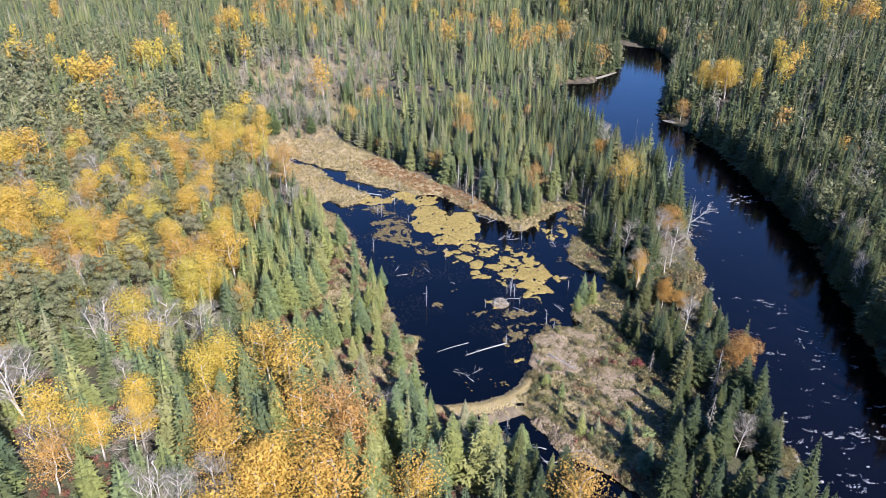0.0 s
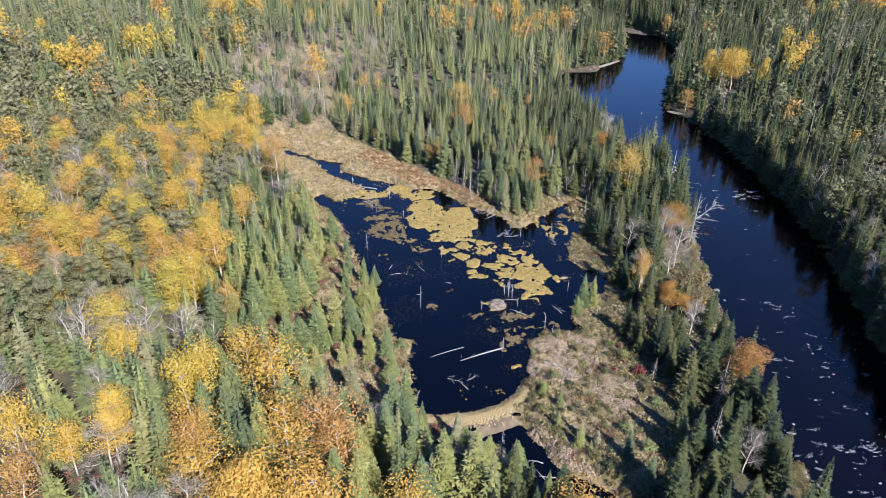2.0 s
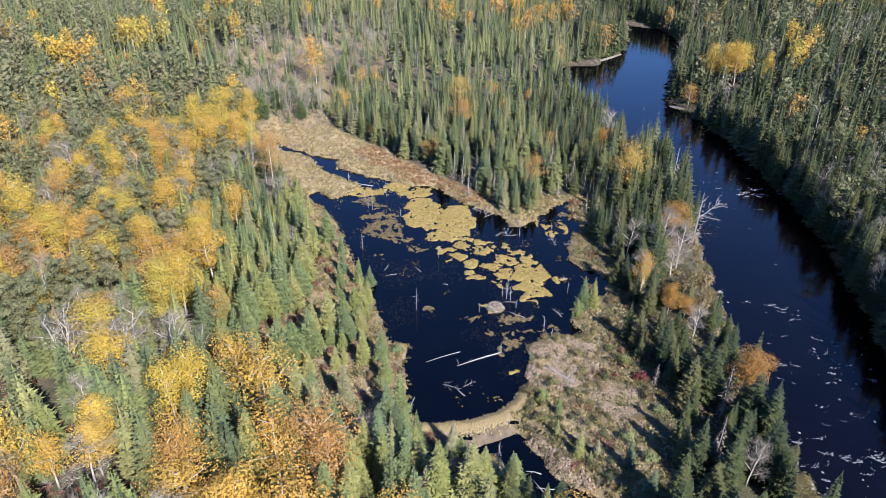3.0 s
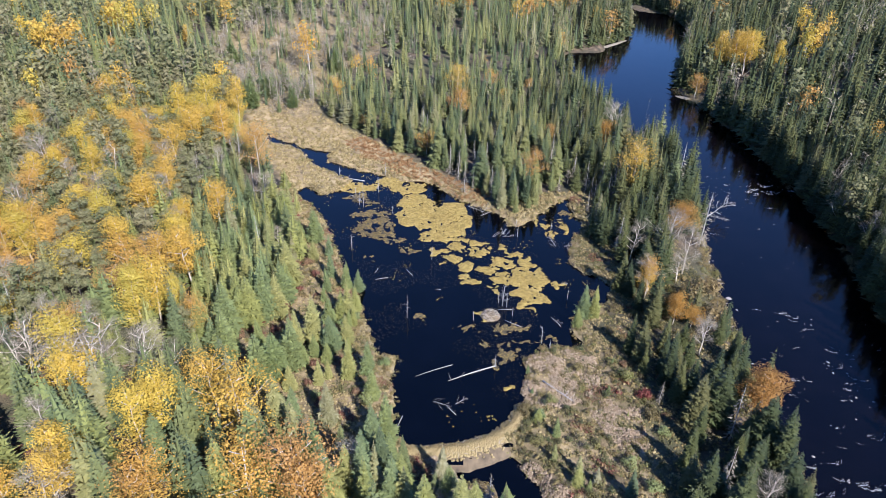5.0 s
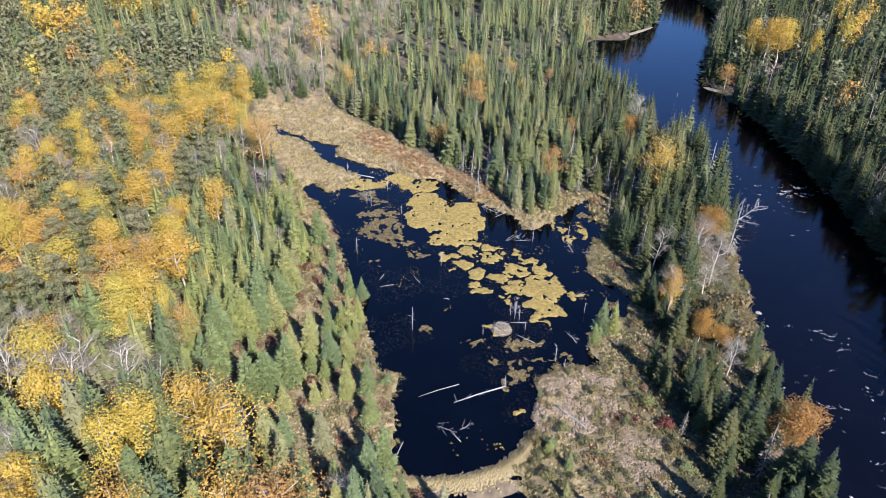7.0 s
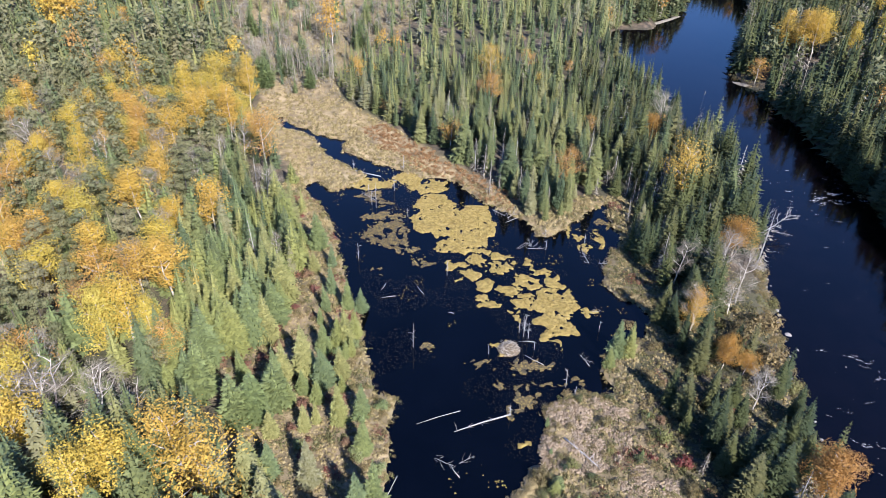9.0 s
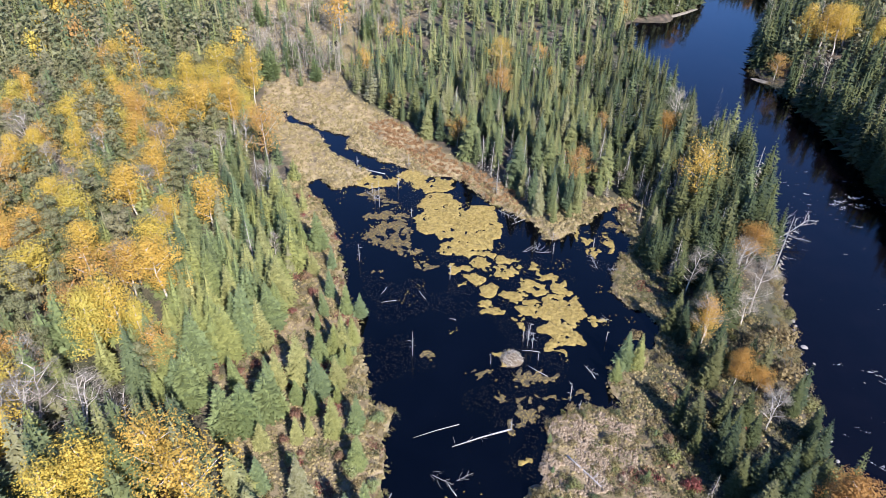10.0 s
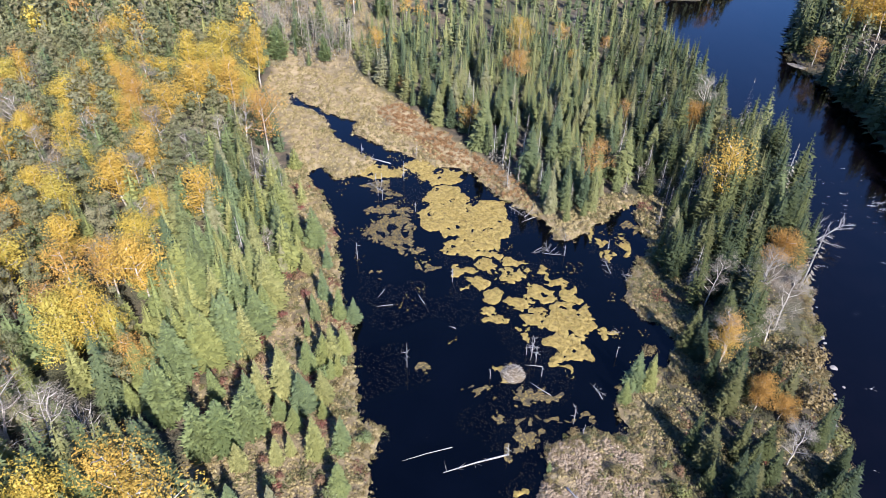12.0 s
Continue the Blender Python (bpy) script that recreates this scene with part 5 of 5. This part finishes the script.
def log(x0, y0, x1, y1, seed, rad=0.17, stubs=6, z=0.06):
    rad *= 0.58
    rng = random.Random(seed)
    p0, p1 = Vector((0, 0, z)), Vector((x1 - x0, y1 - y0, z + rng.uniform(-0.06, 0.1)))
    e = new("fallen_log")
    pm = p0.lerp(p1, 0.5) + Vector((rng.uniform(-0.15, 0.15), rng.uniform(-0.15, 0.15), 0.02))
    part("trunk", tri_mesh("log_trunk", *tube([p0, p0.lerp(pm, 0.5), pm, pm.lerp(p1, 0.5), p1], [rad * 0.45, rad * 0.65, rad * 0.8, rad * 0.95, rad * 1.05], 7), DEADWOOD, (), True), e)
    ln = (p1 - p0).length
    for k in range(stubs):
        p = p0.lerp(p1, rng.uniform(0.05, 0.8))
        a = rng.uniform(0, 6.283)
        d = Vector((math.cos(a), math.sin(a), rng.uniform(0.2, 0.9))) * rng.uniform(0.4, 1.0) * min(1.2, ln * 0.25)
        part("branch", tri_mesh("log_branch", *tube([p, p + d * 0.6, p + d], [rad * 0.25, rad * 0.16, rad * 0.06], 4), DEADWOOD), e)
    e.matrix_basis = Matrix.Translation((x0, y0, 0))
    tagged(e, "bleached fallen trunk lying in the pond water", "log", "logs in the pond")


def dead_top(x, y, turn, size, seed, tilt=80):
    wood, _, _ = limbs(random.Random(seed), 0.3, 1, 11, 0.12, 5, 0.014)
    e = new("drowned_treetop")
    part("trunk", tri_mesh("drowned_trunk", *wood, DEADWOOD), e)
    e.matrix_basis = Matrix.LocRotScale((x, y, -0.15), Euler((radians(tilt), 0, radians(turn))), (size, size, size))
    tagged(e, "bare bleached treetop lying in the pond water", "dead tree", "drowned treetops in the pond")


for q, (x, y, turn, size, tilt) in enumerate([(29.9, 141.4, 200, 4, 75), (31.5, 141.8, 20, 4, 55), (16, 145.6, 90, 6.5, 84), (19.5, 145.8, 200, 3, 70), (11.8, 159.8, 40, 5.5, 82), (15, 156, 150, 4.5, 80), (3.5, 95.8, 60, 4, 84), (7.0, 94.5, 120, 3, 82), (25.6, 116.0, 40, 2.6, 70), (30.5, 128, 300, 3, 78), (-12.2, 161, 250, 4, 70), (17, 121.5, 0, 4.2, 12), (22.2, 149.6, 10, 3.4, 25)]):
    dead_top(x, y, turn, size, 500 + q, tilt)
for q, (x0, y0, x1, y1, rad, st) in enumerate([(6.6, 99.9, 14.4, 103.6, 0.2, 7), (1.4, 100.9, 7.3, 103.7, 0.1, 0), (-7.1, 128.2, -4.7, 128.9, 0.1, 1), (16, 119, 18.5, 119, 0.1, 3), (-20.7, 174.7, -12.9, 171.8, 0.2, 3), (-7.4, 130.5, -6.8, 132.4, 0.1, 0), (-1.2, 89.2, -0.3, 92.2, 0.1, 1), ]):
    log(x0, y0, x1, y1, 400 + q, rad, st)
for q, (x0, y0, x1, y1, rad, st) in enumerate([(14.6, 154.5, 17.9, 157.2, 0.1, 7), (25.5, 116.4, 26.6, 114.2, 0.1, 6), (9.9, 162.8, 12.5, 161.6, 0.1, 2), (6.4, 94.3, 7.6, 92.5, 0.1, 7), (16.9, 115.8, 19.7, 113.9, 0.1, 2), (-1.2, 132, 0.1, 129.9, 0.1, 1), (4.5, 125.3, 5.5, 125, 0.1, 0)]):
    log(x0, y0, x1, y1, 440 + q, rad, st)
for q, (x0, y0, x1, y1) in enumerate([(16.5, 76.5, 18.7, 72.9), (16.8, 75.1, 19.6, 74.7), (15.7, 78, 17.8, 77.4)]):
    log(x0, y0, x1, y1, 470 + q, 0.14, 1, OUT_Z + 0.25)

log(25.4, 94.8, 21.4, 99.3, 480, 0.2, 14, 0.75)
tagged(bpy.data.objects["fallen_log.%03d" % (len([o for o in bpy.data.objects if o.name.startswith("fallen_log")]) - 1)], "bleached fallen trunk with branch stubs on the marsh")

# ---- beaver lodge and dam ----
stick_me = tri_mesh("stick", *tube([(-0.5, 0, 0), (0, 0.02, 0.015), (0.5, 0, 0)], [0.018, 0.025, 0.012], 4), STICK)


def mound(name, xs, ys, height, mat, deep=-0.6):
    """A closed heap over a small lattice; height(x, y) below zero is left out."""
    gx, gy = np.meshgrid(xs, ys)
    gz = height(gx, gy)
    i = np.arange(gx.size).reshape(gx.shape)
    q = np.stack([i[:-1, :-1], i[:-1, 1:], i[1:, 1:], i[1:, :-1]], -1).reshape(-1, 4)
    q = q[(gz.ravel()[q] > deep + 0.3).any(1)]
    used, inv = np.unique(q, return_inverse=True)
    return tri_mesh(name, np.stack([gx, gy, np.maximum(gz, deep)], -1).reshape(-1, 3)[used], inv.reshape(-1, 4), mat, (), True)


lodge = new("beaver_lodge")
part("mud_dome", mound("mud_dome", np.arange(-3, 3.01, 0.25), np.arange(-3, 3.01, 0.25), lambda x, y: 1.25 * (1 - (x / 2.2) ** 2 - (y / 2.1) ** 2) + 0.14 * wob(x, y, 3, 7), MUD), lodge)
rl = random.Random(5)
for q in range(110):
    a, d = rl.uniform(0, 6.283), math.sqrt(rl.random()) * 2.1
    x, y = d * math.cos(a), d * math.sin(a)
    s = part("stick", stick_me, lodge)
    ln = rl.uniform(0.7, 1.7)
    s.matrix_local = Matrix.LocRotScale((x, y, max(0.03, 1.25 * (1 - (d / 2.15) ** 2) + 0.12)), Euler((0, rl.gauss(0, 0.35) + 0.25 * d * (-1 if rl.random() < 0.5 else 1) * 0.5, rl.uniform(0, 6.283))), (ln, 1.2, 1.2))
lodge.matrix_basis = Matrix.LocRotScale((14.4, 117.0, 0), None, (0.8, 0.8, 0.8))
tagged(lodge, "beaver lodge heaped from pale sticks and mud in the pond", "beaver lodge")

DAM = [(-1.6, 85.4), (2.5, 84.9), (8.6, 85.7), (13.2, 87.7), (16.3, 90.5), (17.8, 93.6)]
dam = new("beaver_dam")
part("mud_bank", mound("mud_bank", np.arange(-6, 23, 0.35), np.arange(79, 99, 0.35), lambda x, y: 0.75 - 0.42 * seg_dist(x, y, DAM, False) ** 1.4 + 0.12 * wob(x, y, 1.6, 8), MUD, -1.9), dam)
rl = random.Random(6)
vs, fs, k = [], [], 0
for q in range(4200):
    i = rl.randrange(len(DAM) - 1)
    u = rl.random()
    x = DAM[i][0] * (1 - u) + DAM[i + 1][0] * u + rl.gauss(0, 0.6)
    y = DAM[i][1] * (1 - u) + DAM[i + 1][1] * u + rl.gauss(-0.2, 0.6)
    if q < 120:
        s = part("stick", stick_me, dam)
        s.matrix_local = Matrix.LocRotScale((x, y, 0.62), Euler((0, rl.gauss(0, 0.3), rl.uniform(0, 6.283))), (rl.uniform(0.6, 1.6), 1.4, 1.4))
    else:
        v, f = TUSSOCKS[rl.randrange(6)]
        s = rl.uniform(0.26, 0.52)
        vs.append(v * s + np.array((x, y, 0.74 - 0.42 * float(seg_dist(np.array([x]), np.array([y]), DAM, False)[0]) ** 1.4)))
        fs.append(f + k)
        k += len(v)
part("dry_sedge", tri_mesh("dam_sedge", np.concatenate(vs), np.concatenate(fs), GRASS), dam)["kind"] = "stuff"
tagged(dam, "beaver dam of mud and sticks overgrown with dry sedge", "beaver dam")

# ---- river: rocks, white water, bars, a fallen tree ----
def rock_mesh(seed):
    bm = bmesh.new()
    bmesh.ops.create_icosphere(bm, subdivisions=2, radius=0.5)
    o = Vector((seed * 7.3, 0, 0))
    for v in bm.verts:
        v.co *= 0.8 + 0.5 * noise.noise(v.co * 1.7 + o)
        v.co.z *= 0.65
    me = bpy.data.meshes.new("river_boulder")
    bm.to_mesh(me)
    bm.free()
    me.materials.append(ROCK)
    return me


ROCKS = [rock_mesh(i) for i in range(5)]
rr = random.Random(8)
bank_line = [p for p in BANK_W if 60 < p[1] < 160]
spots = []
for q in range(70):
    i = rr.randrange(len(bank_line) - 1)
    u = rr.random()
    spots.append((bank_line[i][0] * (1 - u) + bank_line[i + 1][0] * u + rr.uniform(-0.5, 1.6), bank_line[i][1] * (1 - u) + bank_line[i + 1][1] * u, rr.uniform(0.3, 1.0)))
RAPIDS = [(65.4, 104.4, 3), (73.2, 119, 3), (71.1, 121.1, 3), (75.8, 103.4, 3), (72.6, 100.3, 3), (71.2, 107.4, 2), (62.4, 83.1, 4), (65.1, 81.2, 4), (66.1, 79.7, 4), (74.8, 87.8, 3), (69.4, 82.4, 4), (76.2, 110.8, 3), (92.5, 175.4, 5), (89.3, 177.4, 4), (86.5, 176.6, 5), (73.9, 83.7, 3), (59.3, 75.2, 4), (64.1, 73, 5), (59.6, 87.2, 2), (70.9, 92.1, 3)]
for q in range(40):
    cx, cy, s = rr.choice(RAPIDS)
    spots.append((rr.gauss(cx, s * 0.6), rr.gauss(cy, s * 0.6), rr.uniform(0.3, 0.8)))
spots += [(62, 127.5, 1.5), (62.4, 123.8, 0.9), (57.9, 74.7, 2), (58.3, 72.6, 1.6), (56.7, 77.8, 1.5), (57.3, 69.4, 1.8)]
for x, y, s in spots:
    ob = new("river_boulder", rr.choice(ROCKS))
    ob.matrix_basis = Matrix.LocRotScale((x, y, max(at(x, y), RIVER_Z - 0.12 * s)), Euler((rr.uniform(-0.2, 0.2), rr.uniform(-0.2, 0.2), rr.uniform(0, 6.28))), (s * rr.uniform(0.9, 1.5), s, s * rr.uniform(0.6, 0.9)))
    tagged(ob, "grey rounded boulder at the river's edge", "boulder", "boulders in the river")

vs, fs, k = [], [], 0
rf = np.random.RandomState(12)
rx, ry = rf.uniform(55, 94, 2600), rf.uniform(60, 190, 2600)
dp, dr, do = shore(rx, ry)
near = (dr < -2.0) & (rf.uniform(size=2600) < np.where(ry < 125, 0.12, np.where((ry > 165) & (ry < 185), 0.2, 0.05)))
RIFFLES = [(float(p), float(q), 1.0) for p, q in zip(rx[near], ry[near])]
for cx, cy, s in RAPIDS + RIFFLES:
    for q in range(max(1, int(0.8 * s))):
        x, y = rf.normal(cx, s * 0.45), rf.normal(cy, s * 0.4)
        big = rf.uniform(0.45, 1.0) * (1.5 if s > 1 else rf.choice([0.4, 0.6, 0.9]))
        bend, turn = rf.uniform(0.3, 0.8), rf.normal(0.1, 0.3)
        for w in range(int(rf.uniform(9, 19) * big)):
            n = 6
            th = np.arange(n) * 6.283 / n
            a, d = rf.uniform(0.05, 0.22) * min(1.0, big), rf.uniform(0.010, 0.032) * min(1.0, big)
            along = rf.normal(0, 0.55 * big)
            ox, oy = along, bend * along * along * 0.6 + abs(rf.normal(0, 0.22 * big))
            rad = 1 + 0.35 * rf.uniform(-1, 1, n)
            tilt = turn + math.atan(bend * 1.2 * along) + rf.normal(0, 0.25)
            v = np.array([(0, 0, rf.uniform(0.04, 0.14) * big)] + list(zip(a * rad * np.cos(th), d * rad * np.sin(th), np.full(n, -0.01))))
            cc, sn, ct, st = math.cos(tilt), math.sin(tilt), math.cos(turn), math.sin(turn)
            vs.append(np.stack([x + ox * ct - oy * st + v[:, 0] * cc - v[:, 1] * sn, y + ox * st + oy * ct + v[:, 0] * sn + v[:, 1] * cc, RIVER_Z + 0.01 + v[:, 2]], -1))
            fs.append(np.array([(0, 1 + q2, 1 + (q2 + 1) % n) for q2 in range(n)]) + k)
            k += n + 1
tagged(new("white_water", tri_mesh("white_water", np.concatenate(vs), np.concatenate(fs), FOAM, (), True)), "small white riffles breaking over hidden stones", "rapids", kind="stuff")


def bar(cx, cy, rx, ry, turn, label):
    c, s = math.cos(turn), math.sin(turn)
    def hgt(x, y):
        u, w = x * c + y * s, -x * s + y * c
        return 0.5 * (1 - (u / rx) ** 2 - (w / ry) ** 2) + 0.08 * wob(x, y, 0.8, 14)
    m = max(rx, ry) + 2
    ob = new("gravel_bar", mound("gravel_bar", np.arange(-m, m, 0.8), np.arange(-m, m, 0.8), hgt, SAND))
    ob.matrix_basis = Matrix.Translation((cx, cy, RIVER_Z))
    tagged(ob, label, "gravel bar", kind="structure")


bar(80, 315.5, 13, 1.1, 0.78, "pale gravel bar along the river bend")
bar(90.6, 247.5, 3.6, 1.3, -0.7, "small pale sand bar under the far bank")

clearing = new("gravel_road", mound("gravel_road", np.arange(-16, 16, 2.0), np.arange(-14, 14, 2.0), lambda x, y: 0.6 - (x / 14) ** 2 - (y / 11) ** 2, SAND))
clearing.matrix_basis = Matrix.Translation((178, 520, at(178, 520) + 0.4))
tagged(clearing, "pale gravel clearing far off among the trees", "road", kind="structure")

wood, cen, tw = limbs(random.Random(21), 0.3, 1, 12, 0.25, 9, 0.016)
fallen = new("fallen_tree")
part("trunk", tri_mesh("fallen_trunk", *wood, DEADWOOD, (), True), fallen)
fallen.matrix_basis = Matrix.LocRotScale((64.7, 156.3, at(64.7, 156.3) + 0.6), Euler((0, radians(74), radians(28))), (12, 12, 12))
tagged(fallen, "bleached fallen tree leaning out over the river", "dead tree")
